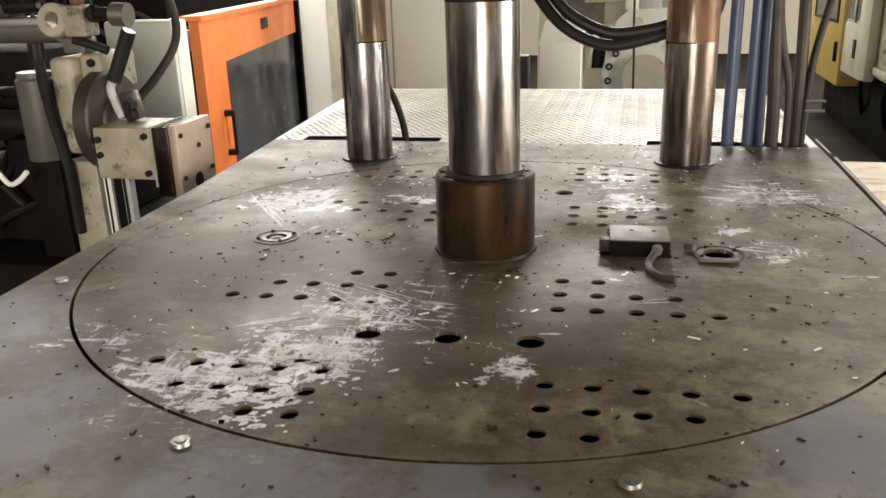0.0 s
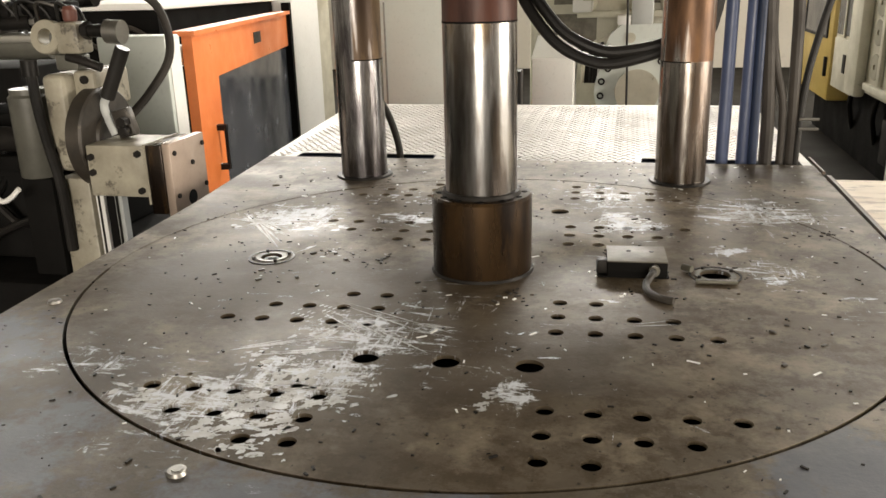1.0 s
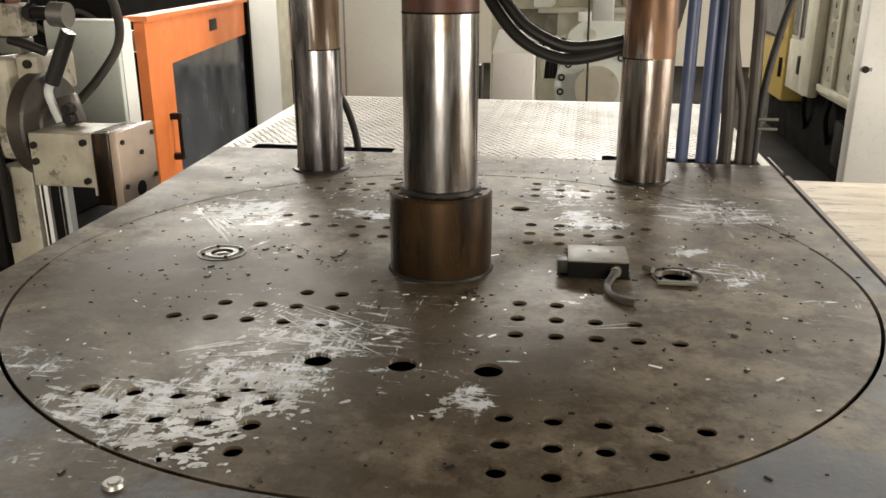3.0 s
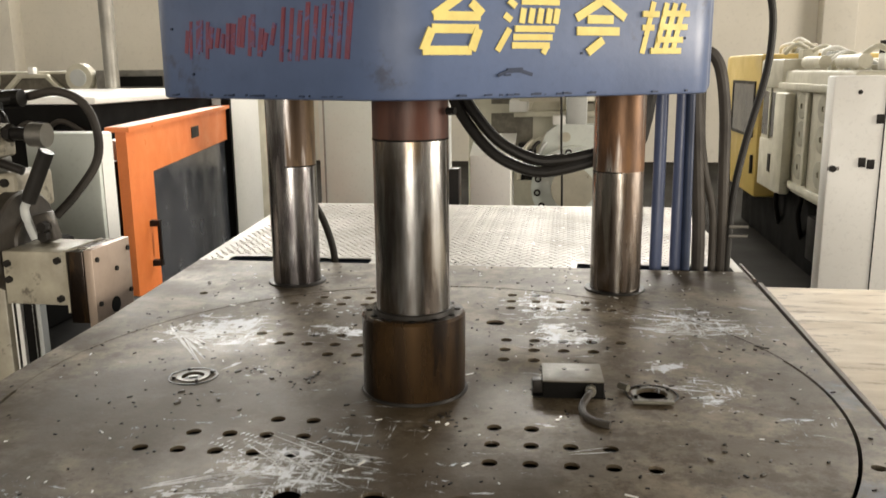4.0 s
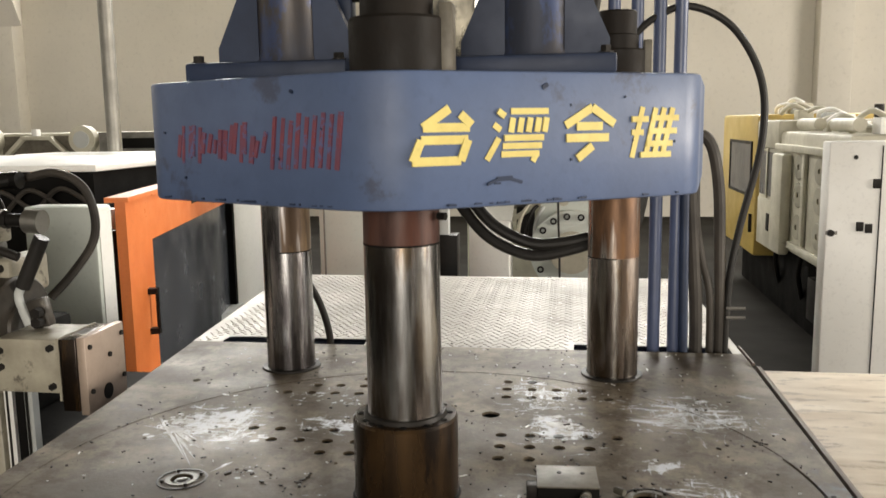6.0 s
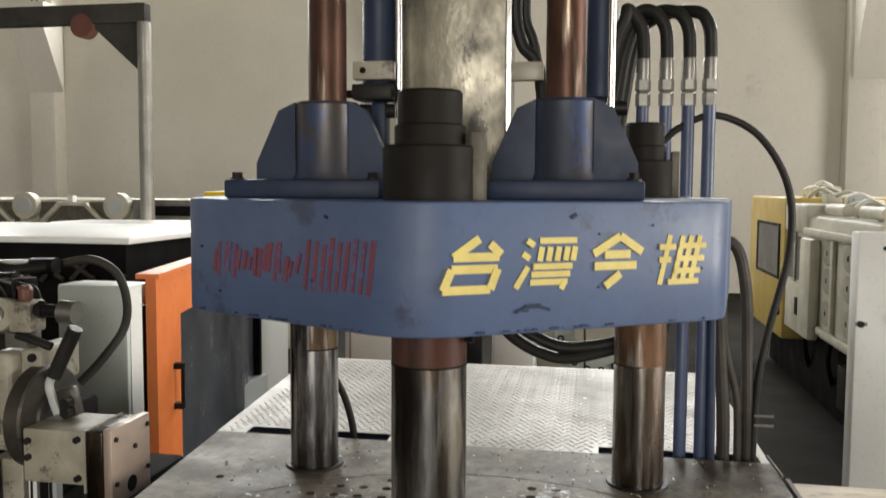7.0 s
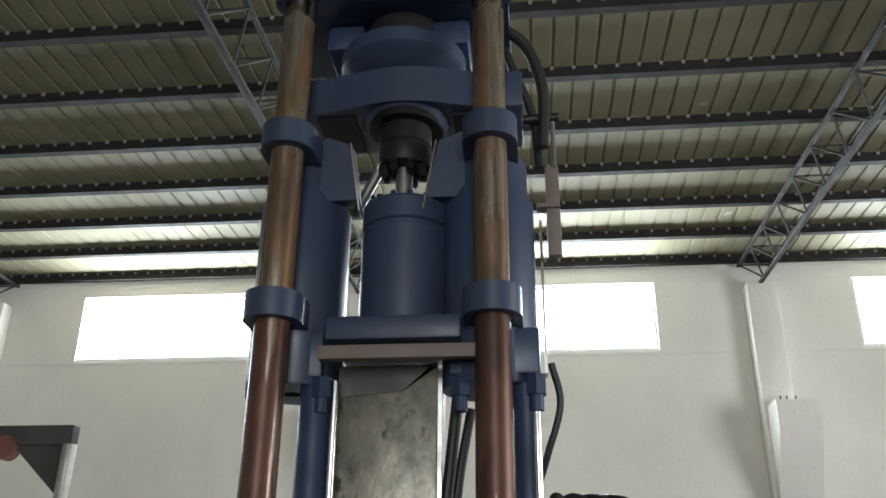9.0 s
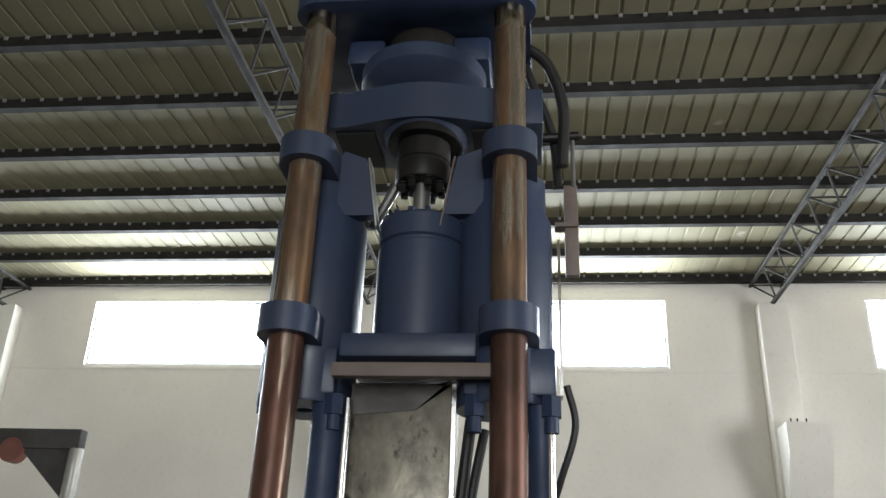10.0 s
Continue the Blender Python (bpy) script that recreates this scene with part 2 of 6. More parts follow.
    sk = nt.nodes.new("ShaderNodeMapRange")
    sk.inputs["From Min"].default_value, sk.inputs["From Max"].default_value, sk.inputs["To Max"].default_value = 0.63, 0.69, 0.85
    nt.links.new(speck.outputs["Fac"], sk.inputs["Value"])
    oily = soft_mix(sk.outputs[0], oily, (0.02, 0.015, 0.011))
    # these spots deepen the film and hold shade mixed into the base colour
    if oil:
        film_shade = nt.nodes.new("ShaderNodeMath")
        film_shade.operation = "MULTIPLY_ADD"
        nt.links.new(gathered(oil), film_shade.inputs[0])
        film_shade.inputs[1].default_value = 0.30
        nt.links.new(blot.outputs["Fac"], film_shade.inputs[2])
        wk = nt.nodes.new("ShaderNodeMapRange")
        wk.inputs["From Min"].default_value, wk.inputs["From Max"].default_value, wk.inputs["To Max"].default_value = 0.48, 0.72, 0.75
        nt.links.new(film_shade.outputs[0], wk.inputs["Value"])
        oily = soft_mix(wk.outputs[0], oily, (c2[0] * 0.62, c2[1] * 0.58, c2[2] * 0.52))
    # the rim's bluish reflection, blended in as colour with a ragged edge
    if paint:
        sheen = nt.nodes.new("ShaderNodeMath")
        sheen.operation = "MULTIPLY_ADD"
        nt.links.new(gathered(paint), sheen.inputs[0])
        sheen.inputs[1].default_value = 0.32
        nt.links.new(film.outputs["Fac"], sheen.inputs[2])
        pk = nt.nodes.new("ShaderNodeMapRange")
        pk.inputs["From Min"].default_value, pk.inputs["From Max"].default_value, pk.inputs["To Max"].default_value = 0.58, 0.74, 0.68
        nt.links.new(sheen.outputs[0], pk.inputs["Value"])
        oily = soft_mix(pk.outputs[0], oily, (0.165, 0.185, 0.225))
    nt.links.new(oily, bsdf.inputs["Base Color"])
    s1, s2, s3, s4 = streaks(16, 13, 42, 0.682), streaks(-38, 55, 13, 0.712), streaks(62, 70, 10, 0.735), streaks(-12, 8, 95, 0.732)
    for other in (s2, s3, s4):
        mx = nt.nodes.new("ShaderNodeMath")
        mx.operation = "MAXIMUM"
        nt.links.new(s1, mx.inputs[0])
        nt.links.new(other, mx.inputs[1])
        s1 = mx.outputs[0]
    crumb = nt.nodes.new("ShaderNodeTexNoise")
    crumb.inputs["Scale"].default_value, crumb.inputs["Detail"].default_value, crumb.inputs["Roughness"].default_value = 48.0, 6, 0.7
    nt.links.new(geo.outputs["Position"], crumb.inputs["Vector"])
    cr = nt.nodes.new("ShaderNodeMapRange")
    cr.inputs["From Min"].default_value, cr.inputs["From Max"].default_value, cr.inputs["To Min"].default_value = 0.36, 0.47, 0.25
    nt.links.new(crumb.outputs["Fac"], cr.inputs["Value"])
    worn = nt.nodes.new("ShaderNodeMath")
    worn.operation = "MULTIPLY"
    nt.links.new(mx.outputs[0], worn.inputs[0])
    nt.links.new(cr.outputs[0], worn.inputs[1])
    mx = worn
    old = bsdf.inputs["Base Color"].links[0].from_socket
    x = nt.nodes.new("ShaderNodeMix")
    x.data_type = "RGBA"
    nt.links.new(mx.outputs[0], x.inputs["Factor"])
    nt.links.new(old, x.inputs[6])
    x.inputs[7].default_value = (*white, 1)
    nt.links.new(x.outputs[2], bsdf.inputs["Base Color"])
    inv = nt.nodes.new("ShaderNodeMapRange")
    inv.inputs["To Min"].default_value, inv.inputs["To Max"].default_value = metal, 0.05
    nt.links.new(mx.outputs[0], inv.inputs["Value"])
    nt.links.new(inv.outputs[0], bsdf.inputs["Metallic"])
    return m


def plated(name, steel, brown, edge_z, rough=0.14, soft=0.012, amount=0.95, flake=0.35, from_x=-9.0, top=9.0, grime=(0.075, 0.06, 0.06), foot=0.0, coat_metal=0.45, tint=(0.30, 0.21, 0.11)):
    """Chromed bar with a brown oil-burnt coat above edge_z and long upright stains below it."""
    m = mat(name, steel, tuple(v * 0.8 for v in steel), rough, 1.0, scale=6, fine=150, bump=0.01, rvar=0.06, stretch=(9, 9, 0.8))
    nt = m.node_tree
    bsdf = nt.nodes["Principled BSDF"]
    geo = nt.nodes.new("ShaderNodeNewGeometry")
    sep = nt.nodes.new("ShaderNodeSeparateXYZ")
    nt.links.new(geo.outputs["Position"], sep.inputs[0])
    mp = nt.nodes.new("ShaderNodeMapping")
    mp.inputs["Scale"].default_value = (26, 26, 2.2)
    nt.links.new(geo.outputs["Position"], mp.inputs["Vector"])
    t = nt.nodes.new("ShaderNodeTexNoise")
    t.inputs["Scale"].default_value, t.inputs["Detail"].default_value = 1.0, 6
    nt.links.new(mp.outputs[0], t.inputs["Vector"])
    up = nt.nodes.new("ShaderNodeMapRange")
    up.inputs["From Min"].default_value, up.inputs["From Max"].default_value = edge_z - soft, edge_z
    up.inputs["To Max"].default_value = amount
    nt.links.new(sep.outputs[2], up.inputs["Value"])
    side = nt.nodes.new("ShaderNodeMapRange")
    side.inputs["From Min"].default_value, side.inputs["From Max"].default_value = from_x, from_x + 0.008
    nt.links.new(sep.outputs[0], side.inputs["Value"])
    rag = nt.nodes.new("ShaderNodeMath")
    rag.operation = "MULTIPLY_ADD"
    nt.links.new(t.outputs["Fac"], rag.inputs[0])
    rag.inputs[1].default_value = 0.09
    nt.links.new(sep.outputs[2], rag.inputs[2])
    end = nt.nodes.new("ShaderNodeMapRange")
    end.inputs["From Min"].default_value, end.inputs["From Max"].default_value = top + 0.05, top + 0.04
    nt.links.new(rag.outputs[0], end.inputs["Value"])
    for gate in (side, end):
        g = nt.nodes.new("ShaderNodeMath")
        g.operation = "MULTIPLY"
        nt.links.new(up.outputs[0], g.inputs[0])
        nt.links.new(gate.outputs[0], g.inputs[1])
        up = g
    low = nt.nodes.new("ShaderNodeMapRange")
    low.inputs["From Min"].default_value, low.inputs["From Max"].default_value = 0.50, 0.60
    low.inputs["To Max"].default_value = 0.5
    nt.links.new(t.outputs["Fac"], low.inputs["Value"])
    mx = nt.nodes.new("ShaderNodeMath")
    mx.operation = "MAXIMUM"
    nt.links.new(up.outputs[0], mx.inputs[0])
    nt.links.new(low.outputs[0], mx.inputs[1])
    # bare flakes inside the brown coat
    fl = nt.nodes.new("ShaderNodeMapRange")
    fl.inputs["From Min"].default_value, fl.inputs["From Max"].default_value = flake - 0.04, flake + 0.04
    fl.inputs["To Min"].default_value = 0.3
    nt.links.new(t.outputs["Fac"], fl.inputs["Value"])
    mu = nt.nodes.new("ShaderNodeMath")
    mu.operation = "MULTIPLY"
    nt.links.new(mx.outputs[0], mu.inputs[0])
    nt.links.new(fl.outputs[0], mu.inputs[1])
    old = bsdf.inputs["Base Color"].links[0].from_socket
    x = nt.nodes.new("ShaderNodeMix")
    x.data_type = "RGBA"
    nt.links.new(mu.outputs[0], x.inputs["Factor"])
    mp3 = nt.nodes.new("ShaderNodeMapping")
    mp3.inputs["Scale"].default_value = (15, 15, 3.4)
    nt.links.new(geo.outputs["Position"], mp3.inputs["Vector"])
    t3 = nt.nodes.new("ShaderNodeTexNoise")
    t3.inputs["Scale"].default_value, t3.inputs["Detail"].default_value, t3.inputs["Roughness"].default_value = 1.0, 8, 0.66
    nt.links.new(mp3.outputs[0], t3.inputs["Vector"])
    # straw-coloured heat tint in long streaks on the bare steel
    ti = nt.nodes.new("ShaderNodeMapRange")
    ti.inputs["From Min"].default_value, ti.inputs["From Max"].default_value, ti.inputs["To Max"].default_value = 0.54, 0.63, 0.8
    nt.links.new(t3.outputs["Fac"], ti.inputs["Value"])
    tm = nt.nodes.new("ShaderNodeMix")
    tm.data_type = "RGBA"
    nt.links.new(ti.outputs[0], tm.inputs["Factor"])
    nt.links.new(old, tm.inputs[6])
    tm.inputs[7].default_value = (*tint, 1)
    nt.links.new(tm.outputs[2], x.inputs[6])
    bl = nt.nodes.new("ShaderNodeMapRange")
    bl.inputs["From Min"].default_value, bl.inputs["From Max"].default_value = 0.40, 0.60
    nt.links.new(t3.outputs["Fac"], bl.inputs["Value"])
    bc = nt.nodes.new("ShaderNodeMix")
    bc.data_type = "RGBA"
    nt.links.new(bl.outputs[0], bc.inputs["Factor"])
    bc.inputs[6].default_value = (brown[0] * 0.38, brown[1] * 0.34, brown[2] * 0.32, 1)
    bc.inputs[7].default_value = (brown[0] * 1.25, brown[1] * 1.3, brown[2] * 1.35, 1)
    nt.links.new(bc.outputs[2], x.inputs[7])
    # dark grime in upright smears, thicker towards the foot
    mp2 = nt.nodes.new("ShaderNodeMapping")
    mp2.inputs["Scale"].default_value = (34, 34, 4.5)
    mp2.inputs["Location"].default_value = (3.1, 1.7, 0.4)
    nt.links.new(geo.outputs["Position"], mp2.inputs["Vector"])
    t2 = nt.nodes.new("ShaderNodeTexNoise")
    t2.inputs["Scale"].default_value, t2.inputs["Detail"].default_value, t2.inputs["Roughness"].default_value = 1.0, 9, 0.68
    nt.links.new(mp2.outputs[0], t2.inputs["Vector"])
    fo = nt.nodes.new("ShaderNodeMapRange")
    fo.inputs["From Min"].default_value, fo.inputs["From Max"].default_value, fo.inputs["To Min"].default_value, fo.inputs["To Max"].default_value = 1.0, 1.22, foot, 0.0
    nt.links.new(sep.outputs[2], fo.inputs["Value"])
    ad = nt.nodes.new("ShaderNodeMath")
    nt.links.new(t2.outputs["Fac"], ad.inputs[0])
    nt.links.new(fo.outputs[0], ad.inputs[1])
    gr = nt.nodes.new("ShaderNodeMapRange")
    gr.inputs["From Min"].default_value, gr.inputs["From Max"].default_value, gr.inputs["To Max"].default_value = 0.44, 0.58, 0.82
    nt.links.new(ad.outputs[0], gr.inputs["Value"])
    bare = nt.nodes.new("ShaderNodeMapRange")
    bare.inputs["To Min"].default_value, bare.inputs["To Max"].default_value = 1.0, 0.12
    nt.links.new(up.outputs[0], bare.inputs["Value"])
    thin = nt.nodes.new("ShaderNodeMath")
    thin.operation = "MULTIPLY"
    nt.links.new(gr.outputs[0], thin.inputs[0])
    nt.links.new(bare.outputs[0], thin.inputs[1])
    y = nt.nodes.new("ShaderNodeMix")
    y.data_type = "RGBA"
    nt.links.new(thin.outputs[0], y.inputs["Factor"])
    nt.links.new(x.outputs[2], y.inputs[6])
    y.inputs[7].default_value = (*grime, 1)
    nt.links.new(y.outputs[2], bsdf.inputs["Base Color"])
    r = nt.nodes.new("ShaderNodeMapRange")
    r.inputs["To Min"].default_value, r.inputs["To Max"].default_value = rough, 0.40
    me_ = nt.nodes.new("ShaderNodeMapRange")
    me_.inputs["To Min"].default_value, me_.inputs["To Max"].default_value = 1.0, coat_metal
    nt.links.new(mu.outputs[0], me_.inputs["Value"])
    nt.links.new(me_.outputs[0], bsdf.inputs["Metallic"])
    nt.links.new(mu.outputs[0], r.inputs["Value"])
    nt.links.new(r.outputs[0], bsdf.inputs["Roughness"])
    dull = nt.nodes.new("ShaderNodeMapRange")
    dull.inputs["To Min"].default_value, dull.inputs["To Max"].default_value = 0.5, 0.15
    nt.links.new(mu.outputs[0], dull.inputs["Value"])
    nt.links.new(dull.outputs[0], bsdf.inputs["Specular IOR Level"])
    return m


# greasy film round the collar, with the near left side's shade painted in
OIL_AND_SHADE = ((-0.08, -0.12, 0.30, 0.8), (-0.42, -0.12, 0.34, 0.7), (-0.5, -0.55, 0.3, 0.8), (0.03, -0.36, 0.34, 1.0), (-0.12, -0.68, 0.26, 0.7), (-0.3, 0.45, 0.22, 0.5))
# bluish sky sheen painted on the table rim: x, y, radius, weight
SKY_SHEEN = ((-0.12, -0.76, 0.17, 1.0), (0.08, -0.72, 0.14, 0.85), (0.5, -0.58, 0.2, 1.0), (0.66, -0.36, 0.16, 0.8), (-0.66, -0.45, 0.24, 0.7), (-0.42, -0.66, 0.16, 0.8), (0.69, 0.05, 0.14, 0.6))
PATCHES = ((-0.27, -0.54, 0.2, 1.0), (-0.14, -0.46, 0.14, 1.08), (-0.47, -0.45, 0.15, 0.72), (-0.11, -0.31, 0.17, 0.9), (-0.04, -0.2, 0.2, 0.6), (-0.22, -0.36, 0.12, 0.65), (0.24, 0.33, 0.12, 1.35), (-0.45, 0.27, 0.18, 1.12), (0.11, -0.45, 0.09, 0.95),
           (0.47, 0.03, 0.13, 0.78), (0.42, 0.16, 0.07, 1.1), (0.52, 0.42, 0.25, 0.86), (0.2, 0.52, 0.2, 0.82), (-0.25, 0.5, 0.25, 0.55), (0.0, -0.36, 0.22, 0.6), (0.60, -0.1, 0.12, 0.6), (-0.22, 0.3, 0.1, 1.0), (0.0, 0.0, 1.3, 0.33))
M_DISC = scuffed_steel("turntable_steel", (0.182, 0.148, 0.108), (0.098, 0.076, 0.052), 0.55, PATCHES, metal=0.04, oil=OIL_AND_SHADE)
M_PLATE = scuffed_steel("table_steel", (0.182, 0.152, 0.115), (0.10, 0.08, 0.058), 0.55, PATCHES, metal=0.05, paint=SKY_SHEEN, oil=OIL_AND_SHADE)
M_TREAD = mat("tread_plate_steel", (0.41, 0.39, 0.355), (0.32, 0.30, 0.265), 0.5, 0.25, scale=5, fine=140, bump=0.1, stain=(0.2, 0.18, 0.15), stain_at=0.68, stain_scale=25)
# near-black for dark steel and for the shade in holes, gaps and bays
M_DARK = mat("dark_steel_and_shade", (0.010, 0.0095, 0.009), None, 0.7)
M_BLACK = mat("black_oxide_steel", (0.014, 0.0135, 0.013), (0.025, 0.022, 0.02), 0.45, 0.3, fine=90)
M_RUBBER = mat("black_rubber", (0.012, 0.0115, 0.011), (0.024, 0.022, 0.02), 0.45, fine=120)
M_HOSE = mat("grey_brown_hose", (0.058, 0.050, 0.042), (0.03, 0.026, 0.023), 0.55, fine=120)
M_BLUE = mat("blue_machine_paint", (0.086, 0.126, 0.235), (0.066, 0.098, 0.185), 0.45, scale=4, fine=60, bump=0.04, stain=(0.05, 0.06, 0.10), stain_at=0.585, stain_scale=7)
# blue for dark parts, deepened again to hold the backlit pedestals' shade
M_BLUE_DARK = mat("dark_blue_and_shade", (0.023, 0.036, 0.074), (0.015, 0.023, 0.047), 0.5, scale=7, fine=60, bump=0.03, stain=(0.03, 0.03, 0.04), stain_at=0.66)
M_YELLOW_SIGN = mat("yellow_sign_paint", (0.72, 0.60, 0.20), (0.62, 0.5, 0.16), 0.55, scale=20, fine=90, stain=(0.2, 0.2, 0.25), stain_at=0.69, stain_scale=40)
M_RED_SIGN = mat("faded_red_paint", (0.20, 0.045, 0.062), (0.135, 0.058, 0.10), 0.55, scale=25, fine=90, stain=(0.09, 0.12, 0.26), stain_at=0.55, stain_scale=50)
# machine blue darkened: the backlit unit's shade is put into the colour
M_UNIT = mat("backlit_unit_blue", (0.030, 0.041, 0.074), (0.022, 0.030, 0.053), 0.42, scale=4, fine=60, bump=0.03, stain=(0.025, 0.03, 0.04), stain_at=0.66)
M_COLLAR = mat("oiled_brown_steel", (0.105, 0.060, 0.027), (0.017, 0.011, 0.008), 0.27, 0.65, scale=7, fine=80, bump=0.02, stain=(0.012, 0.009, 0.008), stain_at=0.50, stain_scale=6, stretch=(1.6, 1.6, 0.3))
M_BAR_FRONT = plated("chromed_bar_front", (0.40, 0.40, 0.395), (0.055, 0.019, 0.013), 1.42, soft=0.003, rough=0.2, amount=0.97, flake=0.25, grime=(0.125, 0.10, 0.085), foot=0.10, coat_metal=0.05, tint=(0.24, 0.165, 0.085))
M_BAR_LEFT = plated("chromed_bar_left", (0.40, 0.395, 0.40), (0.17, 0.105, 0.05), 1.30, soft=0.003, rough=0.22, amount=0.95, flake=0.40, from_x=-0.428, grime=(0.075, 0.065, 0.07), foot=0.13, coat_metal=0.25, tint=(0.20, 0.165, 0.14))
M_BAR_RIGHT = plated("chromed_bar_right", (0.42, 0.405, 0.38), (0.155, 0.075, 0.035), 1.29, soft=0.003, rough=0.2, amount=0.95, flake=0.49, grime=(0.10, 0.075, 0.06), foot=0.12, coat_metal=0.3)
M_GUIDE = plated("brown_guide_column", (0.40, 0.33, 0.25), (0.078, 0.032, 0.021), 1.2, rough=0.2, amount=0.95, flake=0.40, top=9.0, grime=(0.05, 0.022, 0.015), coat_metal=0.35, tint=(0.20, 0.12, 0.07))
M_GUIDE_WORN = plated("worn_guide_column", (0.50, 0.45, 0.36), (0.13, 0.066, 0.03), 2.4, rough=0.18, amount=0.9, flake=0.48, top=3.135, grime=(0.06, 0.035, 0.02), coat_metal=0.5, tint=(0.26, 0.17, 0.075))
M_CHROME = mat("bright_rod", (0.75, 0.73, 0.7), None, 0.14, 1.0, bump=0)
M_SHEET = mat("smeared_steel_sheet", (0.29, 0.265, 0.205), (0.09, 0.083, 0.065), 0.36, 0.55, scale=10, fine=26, bump=0.12, stain=(0.035, 0.033, 0.028), stain_at=0.56, stain_scale=11, stretch=(1.3, 1.3, 0.8))
M_WHITE = mat("white_enamel", (0.85, 0.845, 0.82), (0.80, 0.79, 0.76), 0.4, scale=2, fine=50, bump=0.02, stain=(0.5, 0.47, 0.41), stain_at=0.73)
M_GREYPAINT = mat("light_grey_paint", (0.50, 0.515, 0.505), (0.44, 0.455, 0.445), 0.45, scale=2, fine=50, bump=0.02, stain=(0.3, 0.28, 0.25), stain_at=0.72)
M_PALE = mat("pale_grey_green_paint", (0.68, 0.72, 0.68), (0.61, 0.65, 0.61), 0.45, scale=2, fine=50, bump=0.02, stain=(0.42, 0.42, 0.38), stain_at=0.72)
M_CREAM = mat("cream_machine_paint", (0.57, 0.54, 0.44), (0.45, 0.425, 0.34), 0.45, scale=6, fine=60, bump=0.04, stain=(0.2, 0.17, 0.13), stain_at=0.66)
M_ORANGE = mat("orange_guard_paint", (0.82, 0.225, 0.06), (0.74, 0.19, 0.05), 0.38, scale=3, fine=60, bump=0.02, stain=(0.45, 0.1, 0.03), stain_at=0.72)
M_YELLOW = mat("yellow_guard_paint", (0.60, 0.43, 0.12), (0.52, 0.375, 0.12), 0.4, scale=3, fine=60, bump=0.02, stain=(0.4, 0.3, 0.1), stain_at=0.7)
M_BRIGHT_YELLOW = mat("bright_yellow_paint", (0.85, 0.55, 0.02), None, 0.4, scale=3, bump=0.02)
M_SMOKE = mat("smoked_plastic_pane", (0.045, 0.05, 0.06), (0.07, 0.075, 0.085), 0.18, scale=4, fine=40, bump=0.01, stain=(0.16, 0.16, 0.17), stain_at=0.66)
M_TAN = mat("bare_tan_plate", (0.42, 0.33, 0.27), (0.36, 0.28, 0.225), 0.45, 0.25, scale=8, fine=80, bump=0.04)
M_STEEL = mat("dull_steel", (0.30, 0.29, 0.27), (0.2, 0.19, 0.175), 0.4, 0.8, scale=9, fine=80, bump=0.04)
M_PLY = mat("stained_plywood", (0.74, 0.615, 0.45), (0.60, 0.475, 0.33), 0.6, scale=4, fine=90, bump=0.1, stain=(0.36, 0.26, 0.17), stain_at=0.55, stain_scale=10, stretch=(1, 4, 1))
M_PLASTER = mat("cream_wall_plaster", (0.745, 0.71, 0.645), (0.67, 0.64, 0.58), 0.85, scale=0.5, fine=14, bump=0.04, stain=(0.56, 0.525, 0.46), stain_at=0.66, stain_scale=0.8)
M_CONCRETE = mat("dark_concrete_floor", (0.028, 0.026, 0.023), (0.02, 0.018, 0.016), 0.75, scale=0.8, fine=25, bump=0.05, stain=(0.05, 0.045, 0.04), stain_at=0.62, stain_scale=2)
M_ROOF = mat("bare_roof_sheet", (0.215, 0.198, 0.128), (0.168, 0.154, 0.10), 0.75, 0.0, scale=0.7, fine=30, bump=0.02, stain=(0.36, 0.33, 0.27), stain_at=0.66, stain_scale=1.5)
M_PURLIN = mat("grey_purlin_paint", (0.032, 0.030, 0.027), (0.024, 0.0225, 0.020), 0.8, fine=30)
M_TRUSS = mat("grey_truss_paint", (0.055, 0.052, 0.047), (0.04, 0.038, 0.035), 0.7, fine=30)
M_CLIP = mat("galvanised_clip", (0.27, 0.26, 0.23), None, 0.6)
M_WINFRAME = mat("pale_window_frame", (0.6, 0.62, 0.62), None, 0.5)
M_RED = mat("red_hoist_paint", (0.15, 0.055, 0.04), None, 0.5)
M_POLE = mat("galvanised_pole", (0.30, 0.29, 0.26), (0.23, 0.22, 0.20), 0.45, 0.5)
M_SKY = bpy.data.materials.new("bright_overcast_sky")
M_SKY.use_nodes = True
glow = M_SKY.node_tree.nodes.new("ShaderNodeEmission")
glow.inputs["Color"].default_value, glow.inputs["Strength"].default_value = (0.94, 0.98, 1.0, 1), 14.0
M_SKY.node_tree.links.new(glow.outputs[0], M_SKY.node_tree.nodes["Material Output"].inputs["Surface"])
M_PIPE = mat("blue_grey_pipe_paint", (0.075, 0.10, 0.185), (0.05, 0.065, 0.12), 0.4, scale=9, stain=(0.03, 0.03, 0.035), stain_at=0.62, stretch=(1, 1, 0.4))
M_DULLCREAM = mat("dull_cream_cover_paint", (0.36, 0.335, 0.26), (0.30, 0.28, 0.22), 0.5, scale=6, fine=60, bump=0.03, stain=(0.2, 0.17, 0.13), stain_at=0.66)
M_GREASY = mat("greasy_cream_paint", (0.40, 0.37, 0.295), (0.24, 0.215, 0.165), 0.42, scale=9, fine=70, bump=0.04, stain=(0.07, 0.06, 0.048), stain_at=0.57, stain_scale=12)
M_NUT = mat("blackened_nut_steel", (0.011, 0.0095, 0.0085), (0.018, 0.0145, 0.012), 0.6, 0.1, scale=14, fine=110, bump=0.06, stain=(0.015, 0.013, 0.012), stain_at=0.58)
